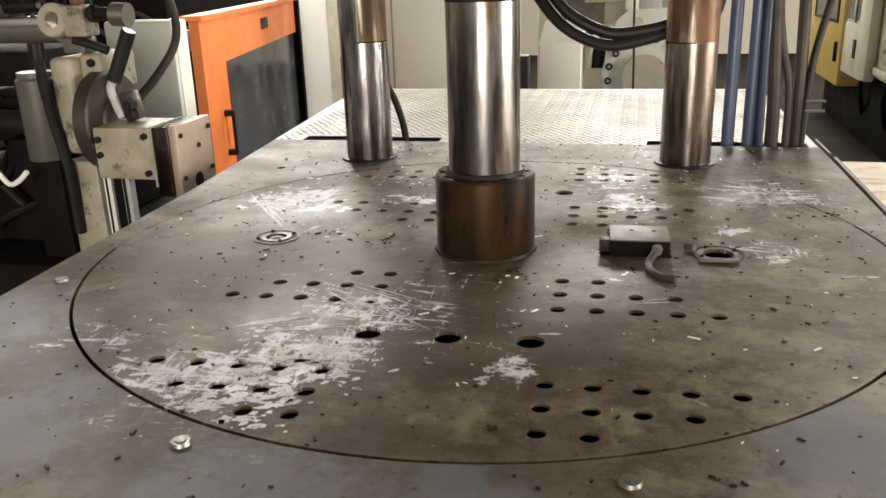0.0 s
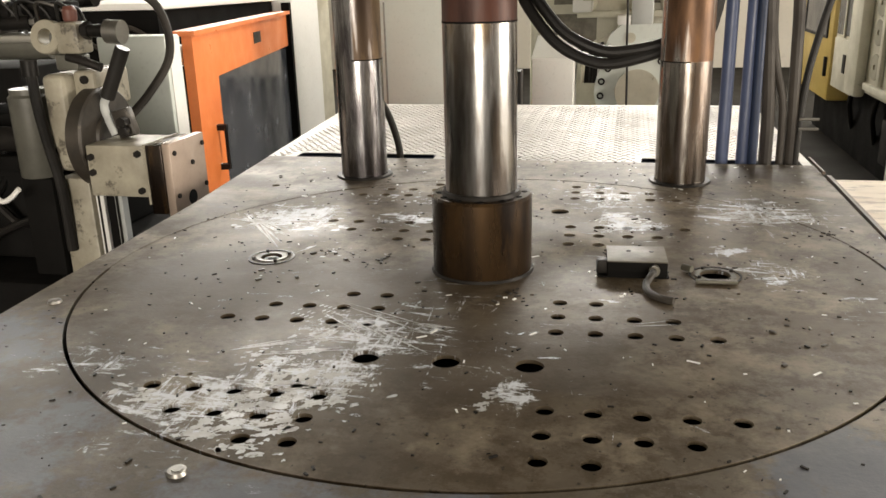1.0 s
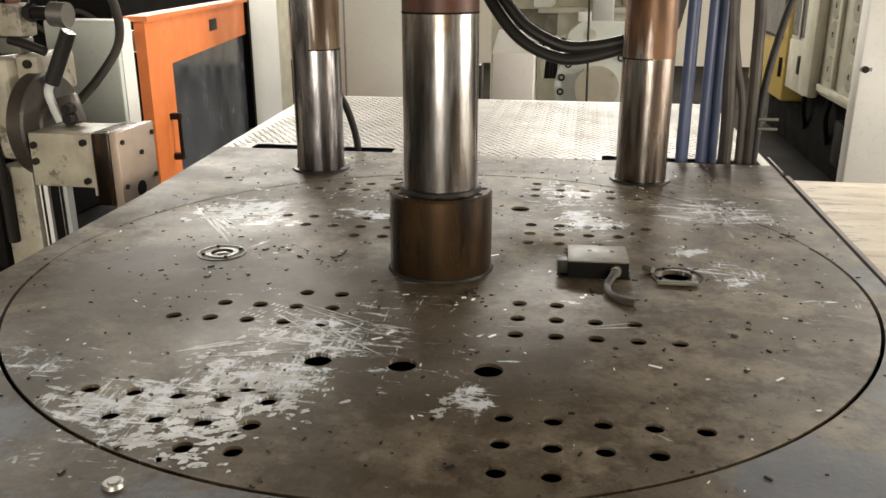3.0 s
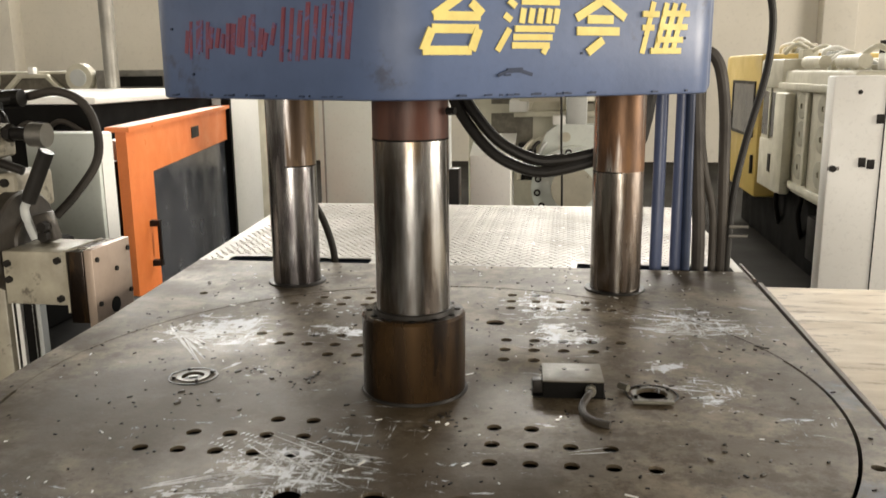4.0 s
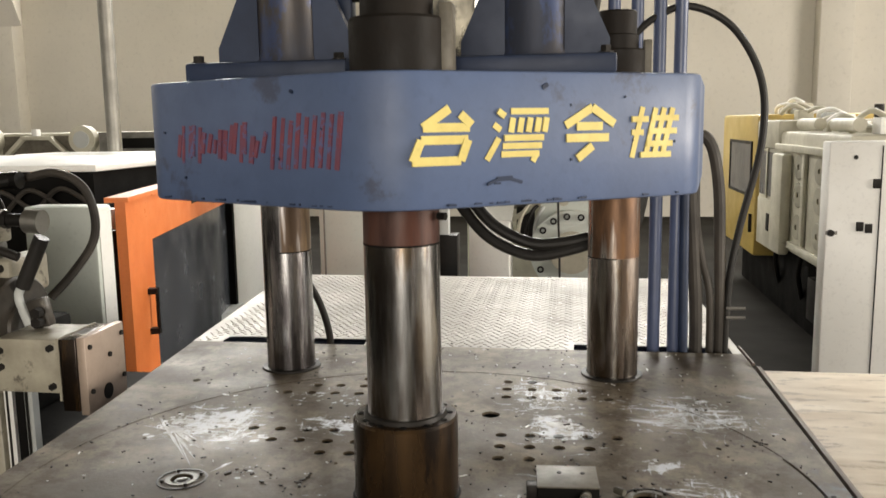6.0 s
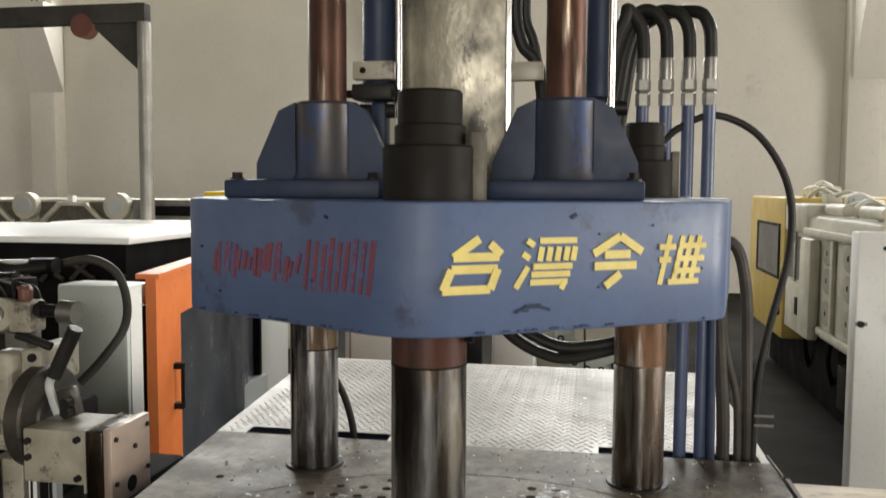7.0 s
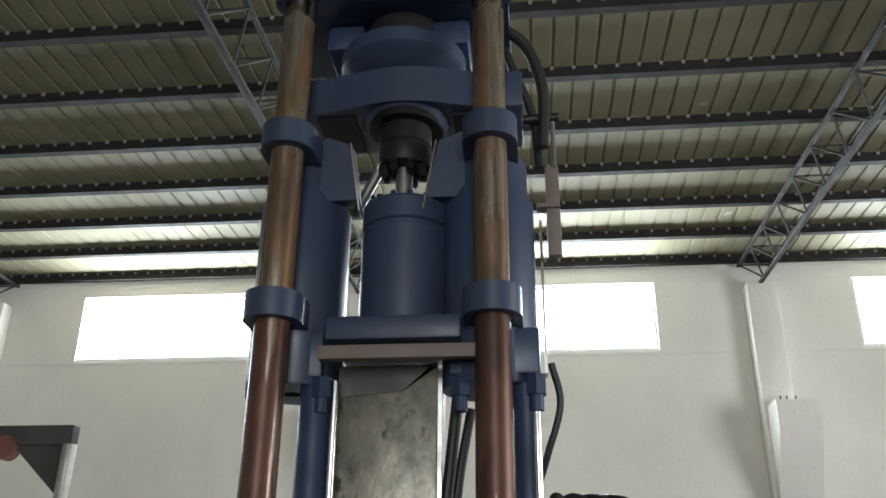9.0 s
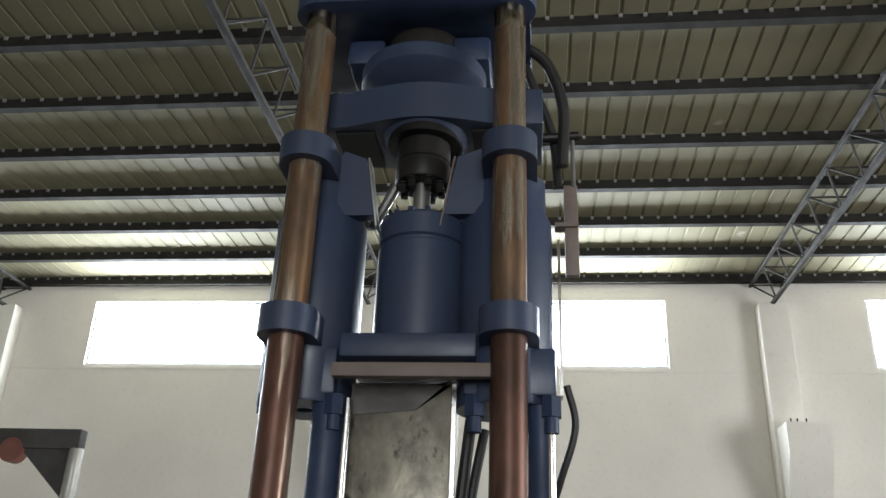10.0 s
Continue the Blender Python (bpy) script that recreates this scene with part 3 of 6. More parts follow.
M_BOSS = mat("worn_blue_boss", (0.066, 0.056, 0.05), (0.034, 0.04, 0.06), 0.42, 0.3, scale=8, fine=80, bump=0.04, stain=(0.045, 0.065, 0.14), stain_at=0.52, stain_scale=9, stretch=(1, 1, 0.5))
M_OILY = mat("oil_browned_casting", (0.060, 0.050, 0.040), (0.030, 0.026, 0.022), 0.45, 0.2, scale=12, fine=80, bump=0.05, stain=(0.11, 0.095, 0.075), stain_at=0.6, stain_scale=16)
M_TUBE = mat("grey_green_tube_paint", (0.135, 0.132, 0.112), (0.085, 0.083, 0.07), 0.4, 0.1, scale=9, fine=70, bump=0.03, stain=(0.045, 0.04, 0.034), stain_at=0.6, stain_scale=10)
M_GRIME = mat("grimy_sheet", (0.12, 0.11, 0.085), (0.07, 0.065, 0.05), 0.5, 0.2, scale=14)
M_RAIL = mat("brown_rail_paint", (0.17, 0.135, 0.115), None, 0.5)
# worn cover steel, also the colour of shade in painted-on recesses
M_COVER = mat("worn_cover_and_shade", (0.16, 0.143, 0.112), (0.10, 0.088, 0.068), 0.5, 0.1, scale=24)
for m, spec in ((M_DISC, 0.2), (M_PLATE, 0.22), (M_NUT, 0.15), (M_BOSS, 0.35), (M_CONCRETE, 0.05), (M_RAIL, 0.15), (M_BLACK, 0.14), (M_RUBBER, 0.2), (M_DARK, 0.05), (M_BLUE_DARK, 0.3), (M_HOSE, 0.3), (M_TREAD, 0.4), (M_UNIT, 0.4), (M_PURLIN, 0.1), (M_TRUSS, 0.12), (M_ROOF, 0.12)):
    m.node_tree.nodes["Principled BSDF"].inputs["Specular IOR Level"].default_value = spec

# ---- the hall ----
T = 1.0            # height of the press table


def wall_with_openings(name, horizontal, at, thick, lo, hi, top, openings):
    """A wall along x (horizontal) or y with rectangular openings: centre, width, z0, z1."""
    bm = B()

    def piece(a, b, z0, z1):
        if b - a < 0.01 or z1 - z0 < 0.01:
            return
        if horizontal:
            bx(bm, a, b, min(at, at + thick), max(at, at + thick), z0, z1)
        else:
            bx(bm, min(at, at + thick), max(at, at + thick), a, b, z0, z1)
    cut = sorted((c - w / 2, c + w / 2, z0, z1) for c, w, z0, z1 in openings)
    x = lo
    for a, b, z0, z1 in cut:
        piece(x, a, 0, top)
        piece(a, b, 0, z0)
        piece(a, b, z1, top)
        x = b
    piece(x, hi, 0, top)
    return part(name, bm, M_PLASTER, None, "cream plastered factory wall with high window openings", "wall", kind="structure")


part("floor", bx(B(), HALL_X0, HALL_X1, HALL_Y0, HALL_Y1, -0.15, 0), M_CONCRETE, None, "dark oil-stained concrete factory floor", "floor", kind="structure")
wall_with_openings("wall_north", True, HALL_Y1, 0.24, HALL_X0, HALL_X1, HALL_Z, [(x, 3.6, WIN_Z0, WIN_Z1) for x in NORTH_WINDOWS])
# doorways in the unseen south and east walls are assumed, for the lamps
wall_with_openings("wall_south", True, HALL_Y0, -0.24, HALL_X0, HALL_X1, HALL_Z, [(1.5, 5.2, 0.0, 4.6)])
wall_with_openings("wall_east", False, HALL_X1, 0.24, HALL_Y0, HALL_Y1, HALL_Z, [(0.0, 9.0, 0.0, 5.4)])
wall_with_openings("wall_west", False, HALL_X0, -0.24, HALL_Y0, HALL_Y1, HALL_Z, [])

# trapezoidal roof sheet, ribs across the purlins
bm = B()
pitch, x, prof = 0.25, HALL_X0 - 0.3, []
while x < HALL_X1 + 0.3:
    prof += [(x, HALL_Z + 0.10), (x + 0.20, HALL_Z + 0.10), (x + 0.208, HALL_Z + 0.113), (x + 0.242, HALL_Z + 0.113)]
    x += pitch
for k in (0, 1):
    rows = [[bm.verts.new((px, yy, pz + 0.012 * k)) for px, pz in prof] for yy in (HALL_Y0 - 0.3, HALL_Y1 + 0.3)]
    for i in range(len(prof) - 1):
        bm.faces.new((rows[0][i], rows[0][i + 1], rows[1][i + 1], rows[1][i]))
part("ceiling", bm, M_ROOF, None, "bare ribbed metal roof sheets over purlins", "ceiling", kind="structure", sharp=20)

k = 0
while HALL_Y1 - 0.08 - 1.19 * k > HALL_Y0:
    yy = HALL_Y1 - 0.08 - 1.19 * k
    bm = bx(B(), HALL_X0, HALL_X1, yy - 0.035, yy + 0.035, HALL_Z - 0.06, HALL_Z + 0.098)
    bx(bm, HALL_X0, HALL_X1, yy - 0.075, yy - 0.035, HALL_Z - 0.06, HALL_Z - 0.045)
    purlin = part("purlin", bm, M_PURLIN, None, "dark grey painted steel roof purlin", "purlin", "roof purlins", "structure")
    if yy > 2:
        bm = B()
        cx = HALL_X0 - 0.075
        while cx < HALL_X1:
            if abs(cx) < 11:
                bx(bm, cx - 0.02, cx + 0.02, yy - 0.055, yy - 0.036, HALL_Z + 0.055, HALL_Z + 0.097)
            cx += 0.25
        part("clip", bm, M_CLIP, purlin, kind="stuff")
    k += 1

PILLARS = (-9.72, -2.7, 4.35, 11.4)
for px in PILLARS:
    bm = bx(B(), px - 0.25, px + 0.25, HALL_Y1 - 0.32, HALL_Y1 - 0.002, 0, 7.08, 0.015)
    p = part("pilaster", bm, M_PLASTER, None, "cream plastered wall pilaster with a crane corbel", "pilaster", "wall pilasters", "structure")
    bm = B()
    f = [(HALL_Y1 - 0.33, 3.4), (HALL_Y1 - 0.33, 4.92), (HALL_Y1 - 0.85, 4.92), (HALL_Y1 - 0.85, 4.45)]
    for s in (px - 0.2, px + 0.45):
        [bm.verts.new((s, yy, zz)) for yy, zz in f]
    v = list(bm.verts)
    bm.faces.new(v[0:4]), bm.faces.new(v[4:8][::-1])
    for i in range(4):
        j = (i + 1) % 4
        bm.faces.new((v[i], v[j], v[4 + j], v[4 + i]))
    part("corbel", bm, M_PLASTER, p)
    bm = B()
    for dx in (-0.02, 0.08, 0.22):
        cy(bm, (px + dx, HALL_Y1 - 0.5, 4.92), (px + dx, HALL_Y1 - 0.5, 5.05), 0.012, seg=8)
    part("anchor_bolt", bm, M_PURLIN, p)
part("wall_ledge", bx(B(), HALL_X0, HALL_X1, HALL_Y1 - 0.012, HALL_Y1 - 0.002, 5.93, 5.96), M_PLASTER, None, "thin plaster line under the windows", "ledge", kind="structure")

for i, wx in enumerate(NORTH_WINDOWS):
    w = root("window_%d" % (i + 1), wx, HALL_Y1, WIN_Z0, "wide high window blown out by daylight", "window", "north windows", "structure")
    part("sky_backdrop", bx(B(), wx - 2.2, wx + 2.2, HALL_Y1 + 0.30, HALL_Y1 + 0.31, WIN_Z0 - 0.4, WIN_Z1 + 0.4), M_SKY, w)
    for a, b, c, d in ((wx - 1.8, wx + 1.8, WIN_Z0, WIN_Z0 + 0.05), (wx - 1.8, wx + 1.8, WIN_Z1 - 0.05, WIN_Z1), (wx - 1.8, wx - 1.75, WIN_Z0 + 0.05, WIN_Z1 - 0.05), (wx + 1.75, wx + 1.8, WIN_Z0 + 0.05, WIN_Z1 - 0.05)):
        part("frame_bar", bx(B(), a, b, HALL_Y1 + 0.05, HALL_Y1 + 0.10, c, d), M_WINFRAME, w)

for tx in PILLARS:
    truss = root("roof_truss", tx, HALL_Y1, 6.9, "grey painted lattice roof truss on a wall pilaster", "truss", "roof trusses")
    z0, z1, w = 7.06, 7.52, 0.27
    part("bottom_chord", bx(B(), tx - 0.03, tx + 0.03, HALL_Y0, HALL_Y1 - 0.02, z0, z0 + 0.05), M_TRUSS, truss)
    for s in (-w, w):
        part("top_chord", bx(B(), tx + s - 0.025, tx + s + 0.025, HALL_Y0, HALL_Y1 - 0.02, z1 - 0.045, z1), M_TRUSS, truss)
    yy, up = HALL_Y1 - 0.1, True
    bm = B()
    n = 0
    while yy > 1.0:
        y2 = yy - 0.42
        for s in (-w, w):
            a, b = ((tx, yy, z0 + 0.03), (tx + s, y2, z1 - 0.03)) if n % 2 else ((tx + s, yy, z1 - 0.03), (tx, y2, z0 + 0.03))
            cy(bm, a, b, 0.016, seg=6)
        if n % 2 == 0:
            cy(bm, (tx - w, yy, z1 - 0.03), (tx + w, yy, z1 - 0.03), 0.014, seg=6)
        yy = y2
        n += 1
    part("lattice", bm, M_TRUSS, truss, kind="stuff")

# ---- the press table ----
press = root("press_table", 0, 0, 0, "heavy steel machine table with a tread plate deck behind", "machine table")
OUT = [(-0.70, -0.98), (0.722, -0.98), (0.712, 0.905), (-0.79, 0.905), (-0.745, 0.35), (-0.715, -0.35)]
bolts = [(-0.208, -0.687), (0.258, -0.677), (-0.661, -0.263)]
small = [circle(x, y, 0.010, 12) for x, y in ((0.665, -0.215), (0.68, -0.225), (-0.62, 0.55))]
part("front_plate", holed_plate(B(), OUT, [circle(0, 0, 0.680, 128)] + small[:1] + small[2:], T - 0.04, T), M_PLATE, press)
slots = [[(-0.712, 0.912), (-0.297, 0.912), (-0.297, 0.975), (-0.712, 0.975)], [(0.28, 0.912), (0.69, 0.912), (0.69, 0.972), (0.28, 0.972)]]
part("tread_deck", holed_plate(B(), [(-0.795, 0.908), (0.712, 0.908), (0.70, 1.97), (-0.88, 1.97)], slots, T - 0.0045, T - 0.002), M_TREAD, press, "worn tread plate with raised bars")
bm = B()
ix = 0
yy = 0.925
row = 0
while yy < 1.95:
    xx = -0.78 + (row % 2) * 0.013
    while xx < 0.69:
        if yy < 0.985 and (-0.73 < xx < -0.28 or 0.265 < xx < 0.71):
            xx += 0.026
            continue
        obx(bm, (xx, yy, T - 0.0019), (0.015, 0.0042, 0.003), (0, 0, 45 if (row + ix) % 2 else -45))
        xx += 0.026
        ix += 1
    yy += 0.019
    row += 1
part("tread_bar", bm, M_TREAD, press, kind="stuff")
part("body", bx(bx(B(), -0.70, 0.70, -0.93, 0.90, 0.12, T - 0.12, 0.02), -0.6, 0.6, -0.8, 1.85, 0.0, 0.12), M_BLUE_DARK, press)
part("deck_frame", bx(B(), -0.78, 0.69, 0.985, 1.95, 0.5, T - 0.014), M_BLUE_DARK, press)
bm = bx(B(), -0.70, 0.70, -0.96, -0.72, T - 0.12, T - 0.041)
part("front_rim", bm, M_BLUE_DARK, press)
part("side_rim", bx(B(), -0.74, -0.69, -0.7, 0.9, T - 0.16, T - 0.041), M_BLUE_DARK, press)
part("side_rim", bx(B(), 0.66, 0.70, -0.7, 0.9, T - 0.16, T - 0.041), M_BLUE_DARK, press)
for x, y in bolts:
    bm = cy(B(), (x, y, T), (x, y, T + 0.004), 0.0115, 0.010, seg=20)
    cy(bm, (x, y, T + 0.004), (x, y, T + 0.005), 0.006, seg=6)
    part("cap_screw", bm, M_STEEL, press, "bright cap screw")
part("edge_rail", bx(B(), 0.724, 0.734, -0.75, 0.80, T - 0.03, T - 0.001, 0.001), M_RAIL, press, "thin rusty steel lip along the table")
part("edge_rod", cy(B(), (0.715, 0.79, T + 0.006), (0.70, 0.90, T + 0.02), 0.004, seg=8), M_RAIL, press)

# ---- the turntable ----
table = root("turntable", 0, 0, T, "scuffed round steel turntable drilled with mounting holes", "turntable")


def station(sign):
    """Hole centres of one station, as x, y, radius, in the disc's own axes."""
    out = [(sign * dx, sign * -0.381, 0.0192) for dx in (-0.111, 0.0, 0.111)]
    for rows in (((0.152, 2), (0.209, 4), (0.267, 5)), ((0.496, 5), (0.552, 4), (0.606, 2))):
        for y, n in rows:
            for k in range(n):
                for s in (-1, 1):
                    out.append((sign * s * (0.1385 + 0.0557 * k), sign * -y, 0.0113))
    return out


ang = radians(1.6)
holes = [(x * math.cos(ang) - y * math.sin(ang) + 0.004, x * math.sin(ang) + y * math.cos(ang), r) for x, y, r in station(1) + station(-1)]
cuts = [circle(x, y, r, 24 if r > 0.015 else 18) for x, y, r in holes] + [circle(0.392, 0.012, 0.025, 28), circle(-0.398, 0.004, 0.0195, 24), circle(0, 0, 0.088, 48)]
extra = [(0.325, -0.43), (-0.31, -0.47), (0.47, 0.37), (0.42, -0.07), (-0.15, 0.1), (-0.56, 0.18), (0.1, -0.12), (0.55, -0.05)]
cuts += [circle(x, y, 0.004, 8) for x, y in extra]
part("disc", holed_plate(B(), circle(0, 0, 0.6745, 160), cuts, T - 0.005, T), M_DISC, table, sharp=40)
bm = B()
fill = [[bm.verts.new((r * math.cos(radians(18 + 170 * i / 60)), r * math.sin(radians(18 + 170 * i / 60)), T - 0.0006 - 0.0004 * (i % 3))) for i in range(61)] for r in (0.6740, 0.6805)]
for i in range(60):
    bm.faces.new((fill[0][i], fill[0][i + 1], fill[1][i + 1], fill[1][i]))
part("grit_fill", bm, M_PLATE, table, "packed grit in the joint")
# near-black discs supply the shade that is seen down the drilled holes
part("shade_disc", cy(B(), (0, 0, T - 0.07), (0, 0, T - 0.05), 0.67, seg=96), M_DARK, table)
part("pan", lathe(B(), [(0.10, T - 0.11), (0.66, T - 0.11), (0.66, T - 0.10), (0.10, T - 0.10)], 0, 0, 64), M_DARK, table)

for x, y in ((0.392, 0.012), (-0.398, 0.004)):
    f = root("port_flange", x, y, T, "flat round port flange on the turntable", "flange", "port flanges")
    ri = 0.025 if x > 0 else 0.0195
    bm = lathe(B(), [(ri, T + 0.0003), (ri + 0.0085, T + 0.0003), (ri + 0.0085, T + 0.0018), (ri, T + 0.0018)], x, y, 40)
    part("inner_ring", bm, M_GRIME, f)
    part("outer_ring", lathe(B(), [(0.0395, T + 0.0003), (0.043, T + 0.0003), (0.043, T + 0.0015), (0.0395, T + 0.0015)], x, y, 48), M_BLACK, f)
    for k in range(4):
        a = radians(35 + 90 * k)
        part("screw", cy(B(), (x + 0.033 * math.cos(a), y + 0.033 * math.sin(a), T + 0.001), (x + 0.033 * math.cos(a), y + 0.033 * math.sin(a), T + 0.006), 0.003, seg=10), M_BLACK, f)
    if x > 0:
        part("strap", obx(B(), (x - 0.002, y - 0.042, T + 0.0045), (0.066, 0.012, 0.006), (0, 0, 4), 0.002), M_GRIME, f)
        part("fitting", cy(B(), (x - 0.052, y + 0.016, T + 0.008), (x - 0.038, y + 0.005, T + 0.008), 0.006, seg=12), M_GRIME, f)
    else:
        part("plug", cy(B(), (x, y, T - 0.004), (x, y, T - 0.001), 0.016, 0.013, seg=24), M_BLACK, f)
        part("plug_tab", obx(B(), (x, y, T + 0.0005), (0.016, 0.005, 0.002), (0, 0, 35), 0.0005), M_POLE, f)

# block with loose cables lying on the turntable
blk = root("cable_junction_block", 0.262, 0.02, T, "small oily steel junction block with a loose cable on the turntable", "junction block")
# oily block; the shade on its sides and foot is put in as near-black
part("block", obx(B(), (0.262, 0.022, T + 0.0155), (0.098, 0.085, 0.025), (0, 0, 3), 0.0015), M_DARK, blk)
part("cover", obx(B(), (0.262, 0.022, T + 0.0292), (0.0985, 0.0855, 0.0022), (0, 0, 3), 0.0006), M_COVER, blk, "worn steel cover plate")
part("foot_plate", obx(B(), (0.255, 0.022, T + 0.0015), (0.118, 0.083, 0.003), (0, 0, 3)), M_DARK, blk)
part("side_lug", obx(B(), (0.206, -0.005, T + 0.016), (0.016, 0.02, 0.022), (0, 0, 3), 0.001), M_BLACK, blk)
for dx in (-0.016, 0.022):
    part("screw_hole", cy(B(), (0.265 + dx, 0.035, T + 0.0295), (0.265 + dx, 0.035, T + 0.0312), 0.004, seg=12), M_BLACK, blk)
part("cable", tube(B(), [(0.292, -0.015, T + 0.016), (0.288, -0.045, T + 0.018), (0.278, -0.07, T + 0.009), (0.282, -0.10, T + 0.006), (0.302, -0.125, T + 0.006), (0.318, -0.132, T + 0.006)], 0.006, 10), M_HOSE, blk, "grey sheathed cable")
part("gland", cy(B(), (0.292, -0.012, T + 0.016), (0.291, -0.035, T + 0.018), 0.009, seg=12), M_GRIME, blk)
for k in range(5):
    a = random.uniform(-0.4, 0.4)
    part("wire", tube(B(), [(0.262, 0.062, T + 0.01), (0.262 + 0.012 * k - 0.02, 0.085, T + 0.006), (0.262 + 0.03 * a, 0.105 + 0.006 * k, T + 0.003)], 0.0014, 6, 4), mat("copper_wire", (0.42, 0.12, 0.06), None, 0.4) if k == 0 else bpy.data.materials["copper_wire"], blk, "bared reddish wire")

# brown grease clumps
bm = B()
crng = random.Random(31)
for cx, cy0, r, n in ((0.07, -0.13, 0.04, 9), (0.25, 0.11, 0.05, 14), (0.62, 0.27, 0.03, 10), (-0.29, 0.03, 0.05, 10), (-0.18, 0.02, 0.03, 8), (0.40, 0.06, 0.05, 8), (-0.36, -0.1, 0.08, 10), (0.5, -0.2, 0.1, 8), (0.2, 0.28, 0.1, 10)):
    for k in range(n):
        x, y = cx + crng.gauss(0, r * 0.5), cy0 + crng.gauss(0, r * 0.5)
        if x * x + y * y < 0.0095:
            continue
        q = crng.uniform(0.002, 0.006)
        obx(bm, (x, y, T + q * 0.25), (q * crng.uniform(1, 2.6), q, q * 0.6), (crng.uniform(-15, 15), 0, crng.uniform(0, 180)), q * 0.2)
part("grease_clumps", bm, M_OILY, None, "brown grease clumps and scale lying on the turntable", "grease", kind="stuff")

# small swarf and crumbs on the table
bm = B()
rng = random.Random(5)
for k in range(760):
    a, r = rng.uniform(0, 6.283), 0.9 * math.sqrt(rng.random())
    x, y = r * math.cos(a), r * math.sin(a) * 1.05
    if abs(x) > 0.69 or y < -0.8 or (x * x + y * y) < 0.011 or any((x - hx) ** 2 + (y - hy) ** 2 < 0.0006 for hx, hy, _ in holes):
        continue
    s = rng.uniform(0.0010, 0.0032)
    obx(bm, (x, y, T + s * 0.3), (s * rng.uniform(1, 3.2), s, s * 0.7), (0, 0, rng.uniform(0, 180)))
part("swarf", bm, M_BLACK, None, "scattered metal swarf and crumbs on the table", "swarf", kind="stuff")
bm = B()
for x, y, a in ((0.20, -0.02, 30), (0.185, 0.0, 70), (0.06, -0.14, 10), (0.075, -0.145, 60), (0.245, -0.10, 80), (0.24, -0.11, 20)):
    obx(bm, (x, y, T + 0.001), (0.007, 0.0035, 0.002), (0, 0, a))
frng = random.Random(11)
for k in range(300):
    x, y = frng.uniform(-0.66, 0.66), frng.uniform(-0.62, 0.89)
    if frng.random() > 0.35 + 0.65 * max(0.0, y + 0.1) or x * x + y * y < 0.012 or any((x - hx) ** 2 + (y - hy) ** 2 < 0.0005 for hx, hy, _ in holes):
        continue
    s = 0.0012 + 0.0026 * frng.random() ** 2
    obx(bm, (x, y, T + 0.0006), (s * frng.uniform(1.2, 5.0), s, 0.0008), (0, 0, frng.uniform(0, 180)))
for k in range(170):
    x, y = frng.uniform(-0.72, 0.66), 1.0 + 0.85 * frng.random() ** 1.5
    s = 0.0015 + 0.003 * frng.random() ** 2
    obx(bm, (x, y, T + 0.002), (s * frng.uniform(1.2, 3.0), s, 0.001), (0, 0, frng.uniform(0, 180)))
part("paint_flakes", bm, M_WHITE, None, "pale paint flakes scattered over table and deck", "flakes", kind="stuff")

# dried white paint dragged over the table: ragged smears, streak fans and comb marks
M_SMEAR = mat("dried_white_paint", (0.62, 0.63, 0.64), (0.40, 0.39, 0.37), 0.5, scale=22, fine=140, bump=0.05, stain=(0.17, 0.15, 0.12), stain_at=0.54, stain_scale=55)
srng = random.Random(21)
smear_bm = B()
lift = [0]


def blotch(x, y, length, width, angle, rag=0.55):
    """A ragged flat smear with an uneven outline."""
    if math.hypot(x, y) + 0.4 * length > 0.672 or any((x - hx) ** 2 + (y - hy) ** 2 < (hr + 0.3 * width) ** 2 for hx, hy, hr in holes):
        return
    lift[0] = (lift[0] + 1) % 11
    z = T + 0.0003 + 0.00004 * lift[0]
    n = 13 if length < 0.03 else 30
    c, sn = math.cos(radians(angle)), math.sin(radians(angle))
    ring = []
    for i in range(n):
        a = 2 * math.pi * i / n
        k = (1 - rag * srng.random()) * (1 if i % 3 else 0.8)
        u, v = length / 2 * k * math.cos(a), width / 2 * k * math.sin(a)
        ring.append(smear_bm.verts.new((x + u * c - v * sn, y + u * sn + v * c, z)))
    smear_bm.faces.new(ring)


def scatter(x, y, r, n, size, angle, long=2.2):
    for k in range(int(n * 1.7)):
        d, a = r * abs(srng.gauss(0, 0.55)), srng.uniform(0, 6.283)
        w = size * (0.15 + 0.75 * srng.random() ** 1.6)
        blotch(x + d * math.cos(a), y + d * math.sin(a) * 1.2, w * srng.uniform(1, long), w, angle + srng.uniform(-35, 35))


def fan(x0, y0, x1, y1, n, spread, width):
    """Streaks that run from one side to the other and part on the way."""
    for k in range(n):
        t0, t1 = srng.uniform(0, 0.4), srng.uniform(0.5, 1.0)
        o = srng.uniform(-spread, spread)
        dx, dy = x1 - x0, y1 - y0
        ln = math.hypot(dx, dy)
        mx, my = x0 + dx * (t0 + t1) / 2 - dy / ln * o, y0 + dy * (t0 + t1) / 2 + dx / ln * o
        blotch(mx, my, ln * (t1 - t0), width * srng.uniform(0.4, 1.0), math.degrees(math.atan2(dy, dx)) + o / spread * 9, 0.4)


def comb(x, y, nx, ny, step, angle):
    """Short rows of dashes left by a chattering scraper."""
    c, sn = math.cos(radians(angle)), math.sin(radians(angle))
    for i in range(nx):
        for j in range(ny):
            if srng.random() < 0.65:
                u, v = (i - nx / 2) * step, (j - ny / 2) * step * 1.7
                blotch(x + u * c - v * sn, y + u * sn + v * c, step * 1.5, step * 0.45, angle + 80, 0.5)


